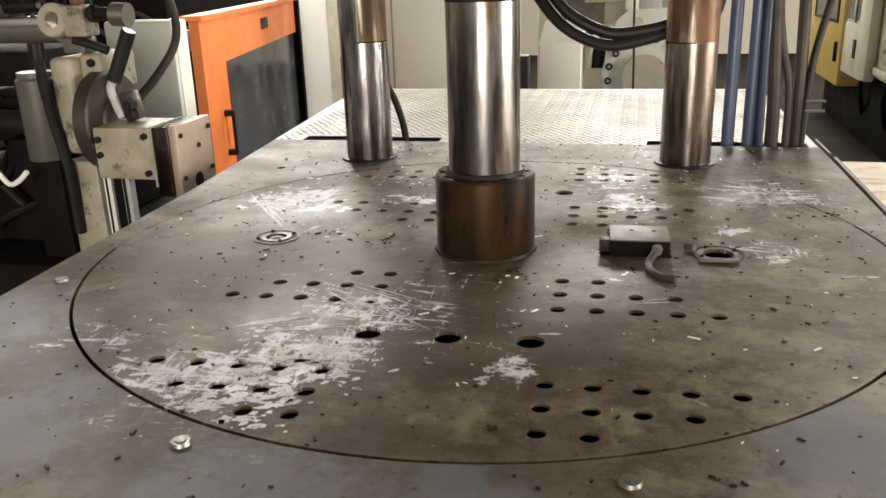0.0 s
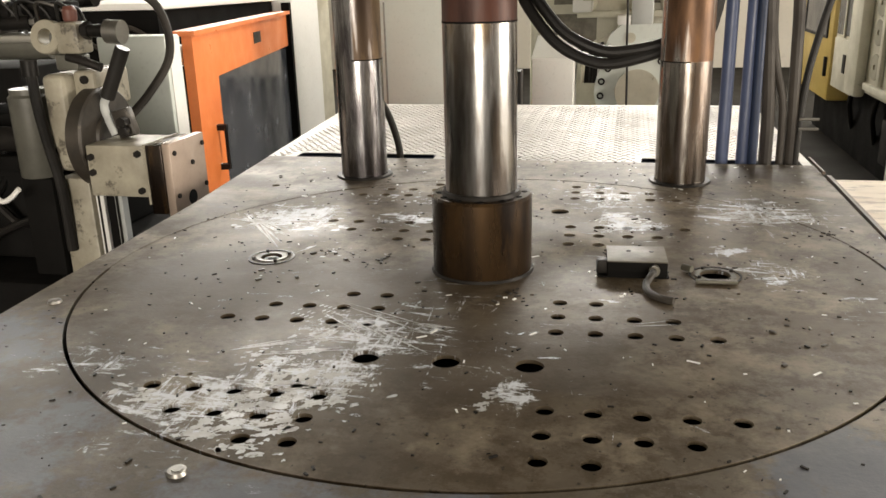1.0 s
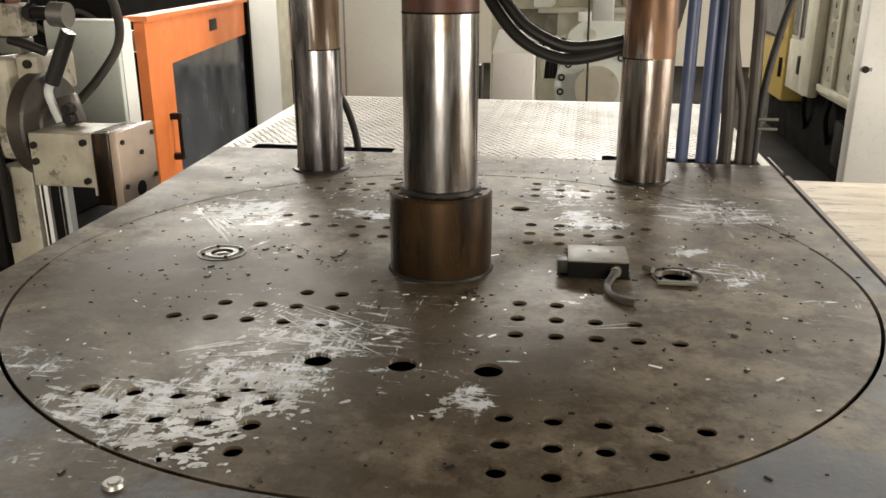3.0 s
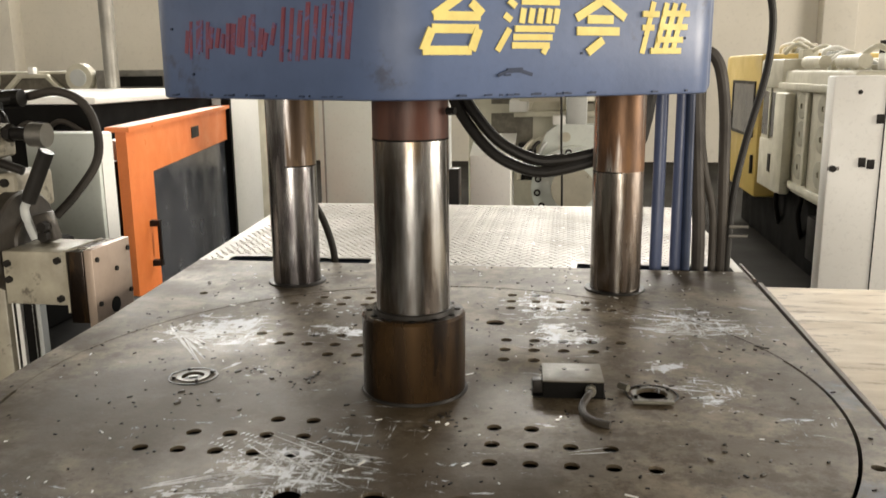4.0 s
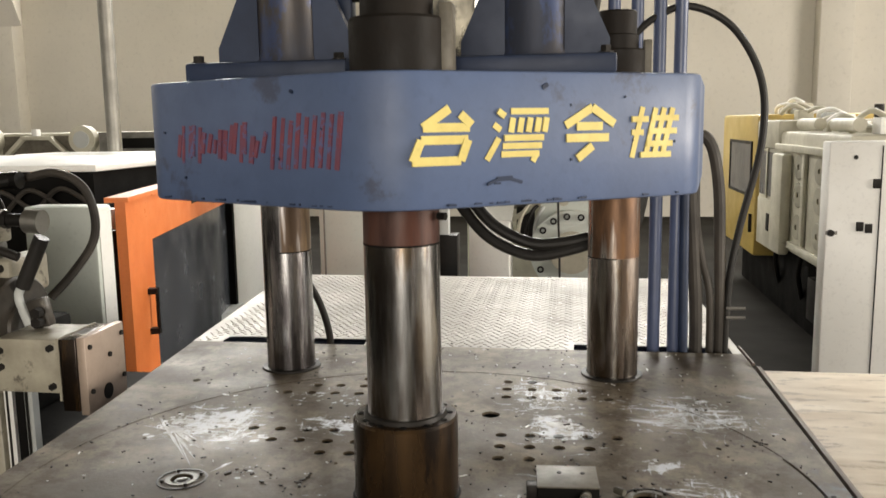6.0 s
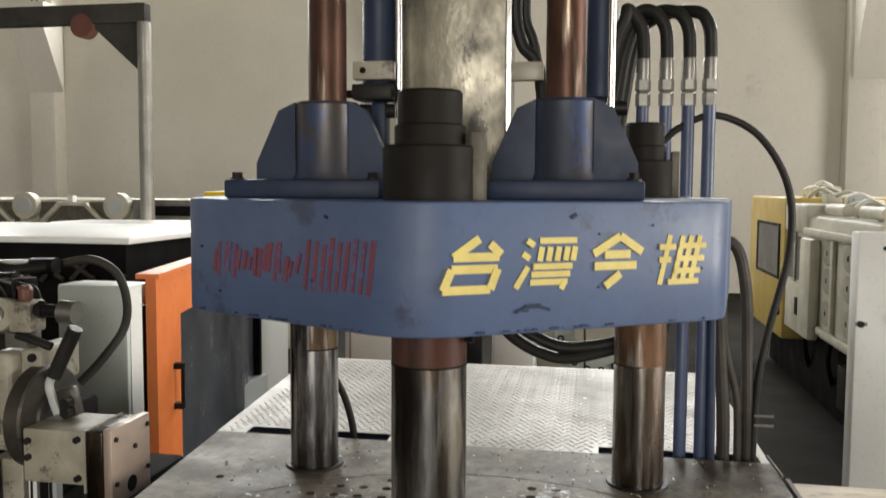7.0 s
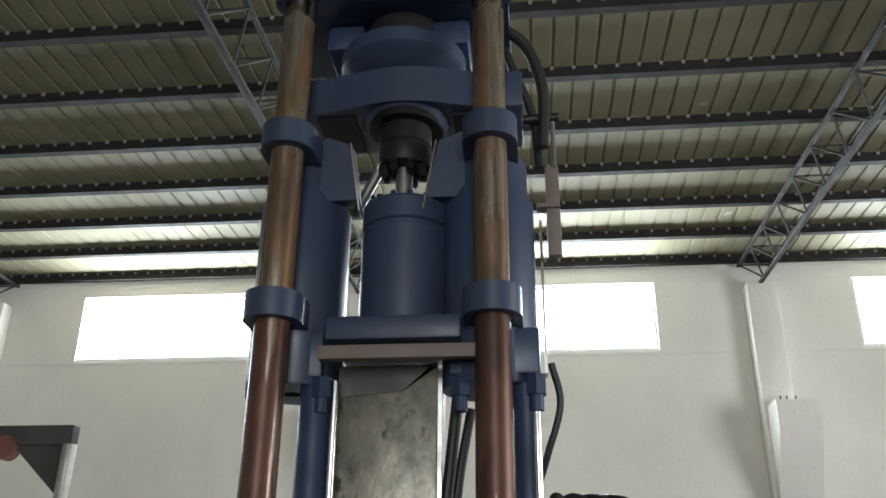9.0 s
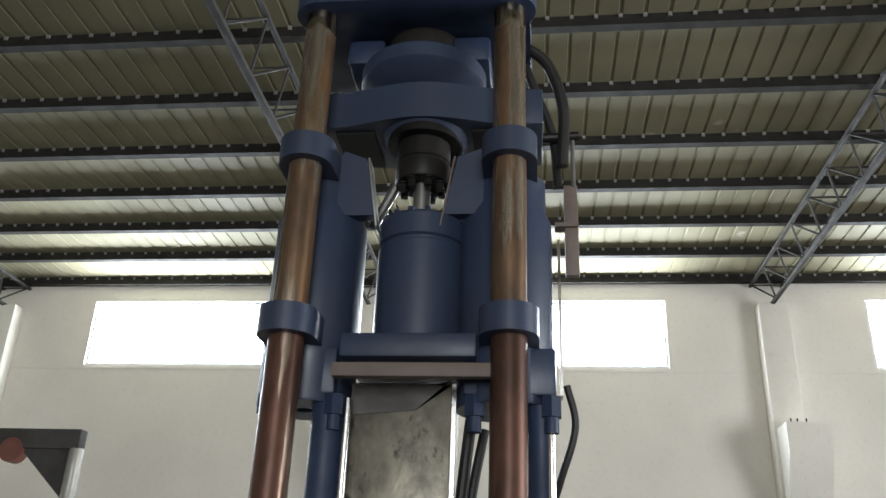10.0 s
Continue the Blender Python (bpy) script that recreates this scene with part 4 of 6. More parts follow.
for x, y, r, n, size in ((-0.155, -0.46, 0.07, 60, 0.022), (-0.175, -0.54, 0.09, 70, 0.026), (-0.165, -0.62, 0.05, 34, 0.022), (-0.185, -0.33, 0.06, 36, 0.014), (-0.344, -0.54, 0.06, 20, 0.022),
                         (-0.22, -0.60, 0.06, 30, 0.020), (-0.10, -0.51, 0.05, 24, 0.020), (0.09, -0.47, 0.035, 22, 0.013), (-0.254, -0.40, 0.05, 14, 0.014), (0.25, 0.34, 0.05, 34, 0.026), (-0.33, 0.22, 0.02, 7, 0.022),
                         (0.20, 0.45, 0.07, 22, 0.016), (0.41, 0.16, 0.018, 9, 0.018), (-0.30, 0.05, 0.04, 8, 0.010), (0.15, 0.55, 0.08, 16, 0.013), (-0.30, 0.47, 0.10, 14, 0.014), (0.32, 0.50, 0.08, 12, 0.014), (-0.53, 0.28, 0.06, 30, 0.024)):
    scatter(x, y, r, n, size, 25)
fan(-0.645, 0.27, -0.44, 0.25, 14, 0.035, 0.008)
fan(-0.60, 0.31, -0.37, 0.06, 10, 0.018, 0.006)
fan(0.43, 0.43, 0.575, 0.31, 9, 0.03, 0.008)
fan(0.36, 0.40, 0.50, 0.37, 5, 0.02, 0.007)
fan(-0.46, -0.50, -0.28, -0.56, 9, 0.035, 0.012)
fan(-0.30, -0.41, -0.12, -0.33, 5, 0.025, 0.008)
fan(-0.22, -0.20, 0.03, -0.36, 9, 0.05, 0.004)
fan(-0.10, -0.28, 0.02, -0.30, 6, 0.03, 0.004)
fan(-0.33, 0.11, -0.36, 0.03, 3, 0.006, 0.007)
fan(0.20, -0.24, 0.33, -0.20, 2, 0.01, 0.004)
comb(-0.205, -0.235, 9, 4, 0.009, -20)
comb(-0.09, -0.445, 9, 5, 0.009, 15)
comb(-0.15, -0.29, 7, 5, 0.009, -25)
part("paint_smears", smear_bm, M_SMEAR, None, "dried white paint smears dragged across the turntable", "paint smears", kind="stuff")

# ---- tie bars ----
PLATE0, PLATE1 = 1.372 + D, 1.567 + D


def tie_bar(x, y, material, front, label):
    bar = root("tie_bar", x, y, T, label, "tie bar", "tie bars")
    part("shaft", cy(B(), (x, y, T - 0.04), (x, y, PLATE1 + 0.05), 0.0605 if front else 0.0595, seg=64), material, bar)
    if front:
        part("collar", lathe(B(), [(0.0625, T), (0.0845, T), (0.0855, T + 0.004), (0.0855, T + 0.132), (0.083, T + 0.1365), (0.0625, T + 0.1365)], x, y, 64), M_COLLAR, bar, "oil-browned steel collar")
        for k in range(12):
            a = radians(30 * k + 8)
            part("collar_bolt_hole", cy(B(), (x + 0.0725 * math.cos(a), y + 0.0725 * math.sin(a), T + 0.1362), (x + 0.0725 * math.cos(a), y + 0.0725 * math.sin(a), T + 0.1375), 0.0052, seg=12), M_DARK, bar)
        part("wiper", lathe(B(), [(0.0608, T + 0.1365), (0.068, T + 0.1365), (0.0655, T + 0.143), (0.0608, T + 0.144)], x, y, 48), M_BLACK, bar)
        part("foot_ring", lathe(B(), [(0.0850, T + 0.0005), (0.0895, T + 0.0005), (0.0875, T + 0.005), (0.0850, T + 0.005)], x, y, 48), M_BLACK, bar)
    else:
        part("seal_ring", lathe(B(), [(0.0605, T + 0.0005), (0.073, T + 0.0005), (0.071, T + 0.005), (0.0605, T + 0.006)], x, y, 48), M_BLACK, bar)
    # dark burnt line where the brown coat ends
    r, z, (a0, a1) = (0.0607, 1.419, (0, 360)) if front else (0.0597, 1.299 if x < 0 else 1.289, (-90, 70) if x < 0 else (175, 275))
    bm = B()
    n = max(8, int((a1 - a0) / 6))
    ring = [[bm.verts.new((x + (r + 0.0003) * math.cos(radians(a0 + (a1 - a0) * i / n)), y + (r + 0.0003) * math.sin(radians(a0 + (a1 - a0) * i / n)), zz)) for i in range(n + 1)] for zz in (z - 0.0018, z + 0.0012)]
    for i in range(n):
        bm.faces.new((ring[0][i], ring[0][i + 1], ring[1][i + 1], ring[1][i]))
    part("burnt_line", bm, M_DARK, bar)
    # nut above the platen
    z = PLATE1
    s = 1.0 if front else 0.88
    part("nut", lathe(B(), [(0.03, z), (0.074 * s, z), (0.074 * s, z + 0.081), (0.071 * s, z + 0.085), (0.03, z + 0.085)], x, y, 48), M_NUT, bar, "black steel tie bar nut")
    part("lock_ring", lathe(B(), [(0.02, z + 0.085), (0.056 * s, z + 0.085), (0.056 * s, z + 0.115), (0.051 * s, z + 0.118), (0.051 * s, z + 0.166), (0.048 * s, z + 0.17), (0.02, z + 0.17)], x, y, 48), M_NUT, bar)
    part("lock_tab", bx(B(), x + 0.068 * s, x + 0.088 * s, y - 0.02, y + 0.02, z, z + 0.105, 0.002), M_COVER, bar, "worn steel anti-turn tab")
    return bar


FRONT, LEFT, RIGHT = (0.0, 0.0), (-0.428, 0.688), (0.368, 0.697)
tie_bar(*FRONT, M_BAR_FRONT, True, "chromed front tie bar with a brown oiled collar")
tie_bar(*LEFT, M_BAR_LEFT, False, "chromed tie bar with brown oil staining above")
tie_bar(*RIGHT, M_BAR_RIGHT, False, "chromed tie bar with coppery peeling stain above")

# ---- the moving platen ----
platen = root("moving_platen", 0, 0.3, PLATE0, "blue painted cast platen with yellow and red lettering", "platen")
OUTLINE = [(-0.038, -0.150), (0.036, -0.150), (0.470, 0.125), (0.55, 0.60), (0.48, 0.82), (-0.54, 0.82), (-0.60, 0.60), (-0.442, 0.060)]
bm = prism(B(), OUTLINE, PLATE0, PLATE1)
bmesh.ops.bevel(bm, geom=[e for e in bm.edges if abs(e.verts[0].co.z - e.verts[1].co.z) > 0.1], offset=0.03, segments=6, affect="EDGES", profile=0.5)
bmesh.ops.bevel(bm, geom=[e for e in bm.edges if abs(e.verts[0].co.z - e.verts[1].co.z) < 0.001 and len(e.link_faces) == 2 and e.calc_face_angle(0) > 1.2], offset=0.005, segments=2, affect="EDGES", profile=0.5)
part("casting", bm, M_BLUE, platen)

# sign strokes on the two front faces, as plain bars: u along the face, v up
RA, RB = Vector((0.036, -0.150, PLATE0)), Vector((0.470, 0.125, PLATE0))
LA, LB = Vector((-0.442, 0.060, PLATE0)), Vector((-0.038, -0.150, PLATE0))


DEPTH = [0]


def stroke(a, b, u0, v0, u1, v1, w, material, name):
    DEPTH[0] = (DEPTH[0] + 1) % 9
    top = 0.0012 + 0.0003 * DEPTH[0]
    d = (b - a).normalized()
    nrm = d.cross(Vector((0, 0, 1)))
    p, q = a + d * u0 + Vector((0, 0, v0)), a + d * u1 + Vector((0, 0, v1))
    along = (q - p).normalized()
    side = along.cross(nrm) * (w / 2)
    bm = B()
    lo = [p + side, q + side, q - side, p - side]
    vs = [bm.verts.new(c + nrm * h) for h in (-0.001, top) for c in lo]
    bm.faces.new(vs[:4]), bm.faces.new(vs[4:])
    for i in range(4):
        j = (i + 1) % 4
        bm.faces.new((vs[i], vs[j], vs[4 + j], vs[4 + i]))
    part(name, bm, material, platen)


# each sign block: strokes in a unit square
SIGNS = (((0.55, 1, 0.15, 0.66), (0.15, 0.66, 0.95, 0.66), (0.75, 0.9, 0.98, 0.7), (0.15, 0.44, 0.95, 0.44), (0.05, 0.06, 0.88, 0.06), (0.15, 0.44, 0.06, 0.06), (0.95, 0.44, 0.88, 0.06)),
         ((0.06, 0.95, 0.2, 0.85), (0.03, 0.7, 0.17, 0.6), (0.0, 0.05, 0.16, 0.45), (0.3, 0.94, 1.0, 0.94), (0.36, 0.82, 0.36, 0.55), (0.52, 0.82, 0.52, 0.55), (0.68, 0.82, 0.68, 0.55), (0.84, 0.82, 0.84, 0.55), (0.98, 0.82, 0.98, 0.55), (0.25, 0.45, 0.98, 0.45), (0.25, 0.3, 0.98, 0.3), (0.25, 0.15, 0.95, 0.15), (0.9, 0.15, 0.85, 0.0)),
         ((0.5, 1.0, 0.03, 0.66), (0.5, 1.0, 1.0, 0.68), (0.25, 0.64, 0.76, 0.64), (0.08, 0.42, 0.92, 0.42), (0.62, 0.26, 0.36, 0.02)),
         ((0.0, 0.76, 0.34, 0.76), (0.2, 1.0, 0.14, 0.0), (0.05, 0.5, 0.30, 0.5), (0.48, 0.98, 0.42, 0.02), (0.66, 0.98, 0.60, 0.02), (0.84, 0.98, 0.78, 0.02), (0.42, 0.78, 1.0, 0.78), (0.40, 0.52, 1.0, 0.52), (0.40, 0.27, 0.95, 0.27), (0.3, 0.05, 0.95, 0.05)))
for k, strokes in enumerate(SIGNS):
    u0 = 0.006 + 0.121 * k
    for a, b, c, d in strokes:
        stroke(RA, RB, u0 + 0.090 * a + 0.014 * b, 0.064 + 0.078 * b, u0 + 0.090 * c + 0.014 * d, 0.064 + 0.078 * d, 0.0125 if len(strokes) < 9 else 0.009, M_YELLOW_SIGN, "sign_stroke")
rng = random.Random(3)
for k in range(17):
    u = 0.075 + 0.0125 * k + rng.uniform(-.003, .003)
    h0, h1 = 0.066 + rng.uniform(-.004, .016), 0.118 + rng.uniform(-.02, .010)
    stroke(LA, LB, u, h0, u + rng.uniform(0.004, 0.009), h1, rng.uniform(0.005, 0.010), M_RED_SIGN, "faded_stroke")
for k in range(9):
    u = 0.296 + 0.0165 * k
    stroke(LA, LB, u, 0.060 + rng.uniform(-.004, .004), u + 0.011, 0.134 + rng.uniform(-.006, .006), rng.uniform(0.0055, 0.0085), M_RED_SIGN, "faded_stroke")
for u0, v0, u1, v1, w in ((0.128, 0.033, 0.146, 0.040, 0.004), (0.143, 0.040, 0.170, 0.041, 0.007), (0.165, 0.040, 0.186, 0.034, 0.005), (0.140, 0.034, 0.150, 0.034, 0.003), (0.22, 0.171, 0.229, 0.176, 0.006)):
    stroke(RA, RB, u0, v0, u1, v1, w, M_BLUE_DARK, "smudge")
chip = random.Random(17)
for a, b in ((LA, LB), (RA, RB)):
    length = (b - a).length
    for k in range(18):
        u = chip.uniform(0.02, length - 0.03)
        w = chip.uniform(0.0012, 0.0035)
        stroke(a, b, u, 0.0045 + w / 2, u + chip.uniform(0.002, 0.014), 0.0045 + w / 2 + chip.uniform(-0.0006, 0.0006), w, M_BLUE_DARK, "paint_chip")
    for k in range(5):
        u, v = chip.uniform(0.03, length - 0.04), chip.uniform(0.02, 0.185)
        stroke(a, b, u, v, u + chip.uniform(0.002, 0.006), v + chip.uniform(-0.003, 0.003), chip.uniform(0.002, 0.004), M_BLUE_DARK, "paint_chip")
part("hanger_bolt", cy(B(), (0.062, -0.02, PLATE0 - 0.02), (0.075, -0.025, PLATE0 - 0.02), 0.006, seg=8), M_BLACK, platen)

# ---- the injection unit above the platen ----
GL, GR, GY = (-0.232), (0.203), 0.20
unit = root("injection_unit", 0, 0.3, PLATE1, "blue vertical injection unit on two brown guide columns", "injection unit")
Z = D
for gx in (GL, GR):
    part("guide_column", cy(B(), (gx, GY, PLATE1 + 0.15), (gx, GY, 2.33 + Z), 0.0352, seg=48), M_GUIDE, unit, "maroon oil-stained guide column")
    part("column_head", cy(B(), (gx, GY, 2.33 + Z), (gx, GY, 3.075 + Z), 0.0352, seg=48), M_GUIDE_WORN, unit, "worn upper column with rusty streaks")
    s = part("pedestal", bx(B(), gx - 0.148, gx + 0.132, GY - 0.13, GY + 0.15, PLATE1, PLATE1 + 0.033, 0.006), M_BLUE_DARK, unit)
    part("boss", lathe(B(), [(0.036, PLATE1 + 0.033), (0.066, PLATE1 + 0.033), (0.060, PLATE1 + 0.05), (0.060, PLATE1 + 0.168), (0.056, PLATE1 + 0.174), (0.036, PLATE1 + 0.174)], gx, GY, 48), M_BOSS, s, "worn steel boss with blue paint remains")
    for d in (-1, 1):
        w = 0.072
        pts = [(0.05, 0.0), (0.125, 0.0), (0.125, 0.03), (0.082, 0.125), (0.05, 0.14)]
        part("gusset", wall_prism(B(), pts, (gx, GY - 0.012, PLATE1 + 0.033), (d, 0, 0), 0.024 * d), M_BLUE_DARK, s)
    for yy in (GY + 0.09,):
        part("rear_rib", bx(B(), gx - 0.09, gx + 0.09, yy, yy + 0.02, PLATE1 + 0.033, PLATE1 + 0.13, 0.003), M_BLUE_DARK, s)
    for dx in (-0.13, 0.115):
        for dy in (-0.11, 0.13):
            bm = B()
            hexbolt(bm, gx + dx, GY + dy, PLATE1 + 0.033, 0.009, 0.012)
            part("bolt", bm, M_BLACK, s)

# carriage: two cylinders with clamp lugs round the guides
for gx, d in ((GL, 1), (GR, -1)):
    cx = gx + 0.012 * d
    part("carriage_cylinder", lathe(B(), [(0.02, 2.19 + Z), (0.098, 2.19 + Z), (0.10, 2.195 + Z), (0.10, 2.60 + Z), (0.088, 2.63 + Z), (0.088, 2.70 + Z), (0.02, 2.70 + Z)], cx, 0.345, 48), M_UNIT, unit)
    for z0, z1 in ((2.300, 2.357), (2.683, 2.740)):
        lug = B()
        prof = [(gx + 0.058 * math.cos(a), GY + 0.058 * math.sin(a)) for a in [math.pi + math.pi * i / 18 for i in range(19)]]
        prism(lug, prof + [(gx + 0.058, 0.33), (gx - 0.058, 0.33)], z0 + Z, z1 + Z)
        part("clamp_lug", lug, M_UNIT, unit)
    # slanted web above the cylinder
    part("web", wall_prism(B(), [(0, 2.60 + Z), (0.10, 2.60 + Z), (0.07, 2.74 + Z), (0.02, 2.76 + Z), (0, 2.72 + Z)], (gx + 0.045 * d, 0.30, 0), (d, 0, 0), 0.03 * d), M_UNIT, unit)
    # left strip is pale to hold the edge's highlight; right one is rusty brown
    part("web_edge", obx(B(), (gx + 0.135 * d, 0.288, 2.655 + Z), (0.004, 0.05, 0.17), (0, -9 * d, 0), 0.001), M_POLE if d > 0 else M_RAIL, unit, "thin strip along the web edge")
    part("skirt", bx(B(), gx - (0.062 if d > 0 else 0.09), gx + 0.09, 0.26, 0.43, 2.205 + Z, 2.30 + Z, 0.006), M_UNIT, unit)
    for dx in ((-0.045, 0.09) if d > 0 else (-0.068, 0.08)):
        bm = cy(B(), (gx + dx, 0.275, 2.165 + Z), (gx + dx, 0.275, 2.205 + Z), 0.021, seg=6)
        cy(bm, (gx + dx, 0.275, 2.135 + Z), (gx + dx, 0.275, 2.165 + Z), 0.014, seg=16)
        part("anchor_nut", bm, M_BLUE_DARK, unit)
    # jack cylinder beside the guide
    jx = -0.158 if gx < 0 else 0.262
    part("jack_tube", cy(B(), (jx, 0.30, 1.755 + Z), (jx, 0.30, 2.19 + Z), 0.034 if gx < 0 else 0.026, seg=32), M_BLUE_DARK, unit)
    part("jack_rod", cy(B(), (jx + (0.042 if gx < 0 else 0.02), 0.28, 1.72 + Z), (jx + (0.042 if gx < 0 else 0.02), 0.28, 2.20 + Z), 0.008, seg=16), M_CHROME, unit)
    part("jack_eye", bx(B(), jx - 0.015, jx + 0.015, 0.285, 0.325, PLATE1 + 0.02, 1.752 + Z, 0.006), M_BLUE_DARK, unit)
    part("jack_clevis", cy(B(), (jx - 0.04, 0.30, 1.735 + Z), (jx + 0.05, 0.30, 1.735 + Z), 0.014, seg=16), M_BLACK, unit)

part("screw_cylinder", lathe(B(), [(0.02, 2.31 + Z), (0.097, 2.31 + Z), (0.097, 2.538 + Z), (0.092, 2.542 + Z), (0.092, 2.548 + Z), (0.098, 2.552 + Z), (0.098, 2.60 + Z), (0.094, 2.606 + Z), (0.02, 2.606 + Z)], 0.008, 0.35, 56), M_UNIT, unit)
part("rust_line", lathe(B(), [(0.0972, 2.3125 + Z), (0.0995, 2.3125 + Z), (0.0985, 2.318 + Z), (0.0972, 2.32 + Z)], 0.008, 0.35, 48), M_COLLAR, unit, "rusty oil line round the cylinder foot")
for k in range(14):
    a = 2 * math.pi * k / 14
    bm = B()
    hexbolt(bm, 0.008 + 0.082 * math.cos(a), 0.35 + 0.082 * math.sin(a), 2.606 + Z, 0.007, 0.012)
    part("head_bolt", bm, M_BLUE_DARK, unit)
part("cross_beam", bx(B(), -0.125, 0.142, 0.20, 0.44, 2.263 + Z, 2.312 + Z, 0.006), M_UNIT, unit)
# thin black sheet painted in as the shade below the cross beam
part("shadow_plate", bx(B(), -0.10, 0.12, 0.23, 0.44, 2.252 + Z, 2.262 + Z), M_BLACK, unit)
part("stop_bar", bx(B(), -0.134, 0.171, 0.19, 0.215, 2.222 + Z, 2.249 + Z, 0.002), M_RAIL, unit, "brown steel stop bar")
part("barrel_cover", bx(B(), -0.115, 0.088, 0.30, 0.47, PLATE1 + 0.005, 2.238 + Z, 0.004), M_SHEET, unit, "smeared bare steel cover round the barrel")
part("cover_edge", bx(B(), 0.0885, 0.097, 0.295, 0.31, PLATE1 + 0.1, 2.235 + Z), M_CHROME, unit)
part("cover_edge", bx(B(), -0.1235, -0.1155, 0.295, 0.31, PLATE1 + 0.1, 2.20 + Z), M_CHROME, unit)
part("smear_flap", wall_prism(B(), [(0.0, 0.0), (0.2, 0.0), (0.2, 0.012), (0.13, -0.05), (0.0, -0.06)], (-0.114, 0.2985, 2.232 + Z), (1, 0, 0), 0.002), M_OILY, unit)
for a, b, y0 in ((-0.195, -0.117, 0.236), (0.098, 0.158, 0.285)):
    part("cover_bracket", bx(B(), a, b, y0, y0 + 0.025, 1.788 + Z, 1.822 + Z, 0.002), M_GREASY, unit)
part("bracket_hole", cy(B(), (-0.175, 0.2365, 1.805 + Z), (-0.175, 0.234, 1.805 + Z), 0.006, seg=12), M_DARK, unit)
part("cover_clip", bx(B(), -0.20, -0.122, 0.245, 0.32, 1.752 + Z, 1.782 + Z, 0.004), M_BLACK, unit)
part("clip_pin", cy(B(), (-0.215, 0.27, 1.765 + Z), (-0.11, 0.27, 1.765 + Z), 0.008, seg=12), M_BLACK, unit)

part("screw_shaft", cy(B(), (0.003, 0.33, 2.60 + Z), (0.003, 0.33, 2.74 + Z), 0.0195, seg=32), M_STEEL, unit)
part("bolted_collar", lathe(B(), [(0.02, 2.70 + Z), (0.060, 2.70 + Z), (0.0625, 2.705 + Z), (0.0625, 2.745 + Z), (0.058, 2.748 + Z), (0.058, 2.752 + Z), (0.061, 2.755 + Z), (0.061, 2.80 + Z), (0.084, 2.801 + Z), (0.084, 2.824 + Z), (0.02, 2.824 + Z)], 0.003, 0.33, 48), M_BLACK, unit)
for k in range(8):
    a = 2 * math.pi * (k + 0.5) / 8
    bm = B()
    hexbolt(bm, 0.003 + 0.046 * math.cos(a), 0.33 + 0.046 * math.sin(a), 2.70 + Z, 0.009, 0.02, (0, 0, -1))
    part("collar_bolt", bm, M_BLACK, unit)
# crosshead with a rounded belly, a gear disc and the top plate
bm = B()
front = [(-0.275, 0.275)] + [(-0.20 + 0.4 * i / 20, 0.275 - 0.04 * math.sin(math.pi * i / 20) ** 1.6) for i in range(21)] + [(0.275, 0.275), (0.275, 0.47), (-0.275, 0.47)]
prism(bm, front, 2.826 + Z, 2.918 + Z, 0.004)
part("crosshead", bm, M_UNIT, unit)
part("crosshead_belly", lathe(B(), [(0.02, 2.806 + Z), (0.088, 2.808 + Z), (0.104, 2.8275 + Z), (0.02, 2.8275 + Z)], 0.003, 0.345, 48), M_UNIT, unit)
# flat black slabs stand for the shade inside the crosshead's hollows
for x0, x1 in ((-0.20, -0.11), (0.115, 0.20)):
    part("pocket_shade", bx(B(), x0, x1, 0.295, 0.45, 2.8205 + Z, 2.8255 + Z), M_BLACK, unit)
part("gear_disc", lathe(B(), [(0.02, 2.9185 + Z), (0.088, 2.9185 + Z), (0.098, 2.925 + Z), (0.14, 2.948 + Z), (0.149, 2.958 + Z), (0.149, 2.992 + Z), (0.145, 2.998 + Z), (0.02, 3.0 + Z)], -0.006, 0.335, 64), M_UNIT, unit)
part("motor", lathe(B(), [(0.02, 3.0005 + Z), (0.09, 3.0005 + Z), (0.09, 3.0745 + Z), (0.02, 3.0745 + Z)], -0.005, 0.33, 40), M_BLACK, unit)
for a, b in ((-0.185, -0.095), (0.065, 0.155)):
    part("motor_block", bx(B(), a, b, 0.275, 0.42, 3.003 + Z, 3.074 + Z, 0.012), M_BLUE_DARK, unit)
bm = B()
prof = [(GL + 0.06 * math.cos(a), GY + 0.06 * math.sin(a)) for a in [math.pi * 0.75 + math.pi * 0.75 * i / 12 for i in range(13)]] + [(GR + 0.06 * math.cos(a), GY + 0.06 * math.sin(a)) for a in [math.pi * 1.5 + math.pi * 0.75 * i / 12 for i in range(13)]]
prism(bm, prof + [(GR + 0.05, 0.5), (GL - 0.05, 0.5)], 3.075 + Z, 3.15 + Z, 0.003)
part("top_plate", bm, M_BLUE_DARK, unit)
part("side_pipe", cy(B(), (-0.15, 0.36, 2.86 + Z), (-0.24, 0.42, 3.0 + Z), 0.02, seg=16), M_BLACK, unit)
part("stay", cy(B(), (-0.06, 0.36, 2.72 + Z), (-0.12, 0.40, 2.63 + Z), 0.012, seg=12), M_STEEL, unit)
part("stay", cy(B(), (-0.10, 0.42, 2.70 + Z), (-0.03, 0.46, 2.61 + Z), 0.006, seg=8), M_BLACK, unit)
part("stay", tube(B(), [(0.06, 0.38, 2.79 + Z), (0.11, 0.42, 2.77 + Z), (0.15, 0.45, 2.70 + Z)], 0.014, 10), M_BLACK, unit)
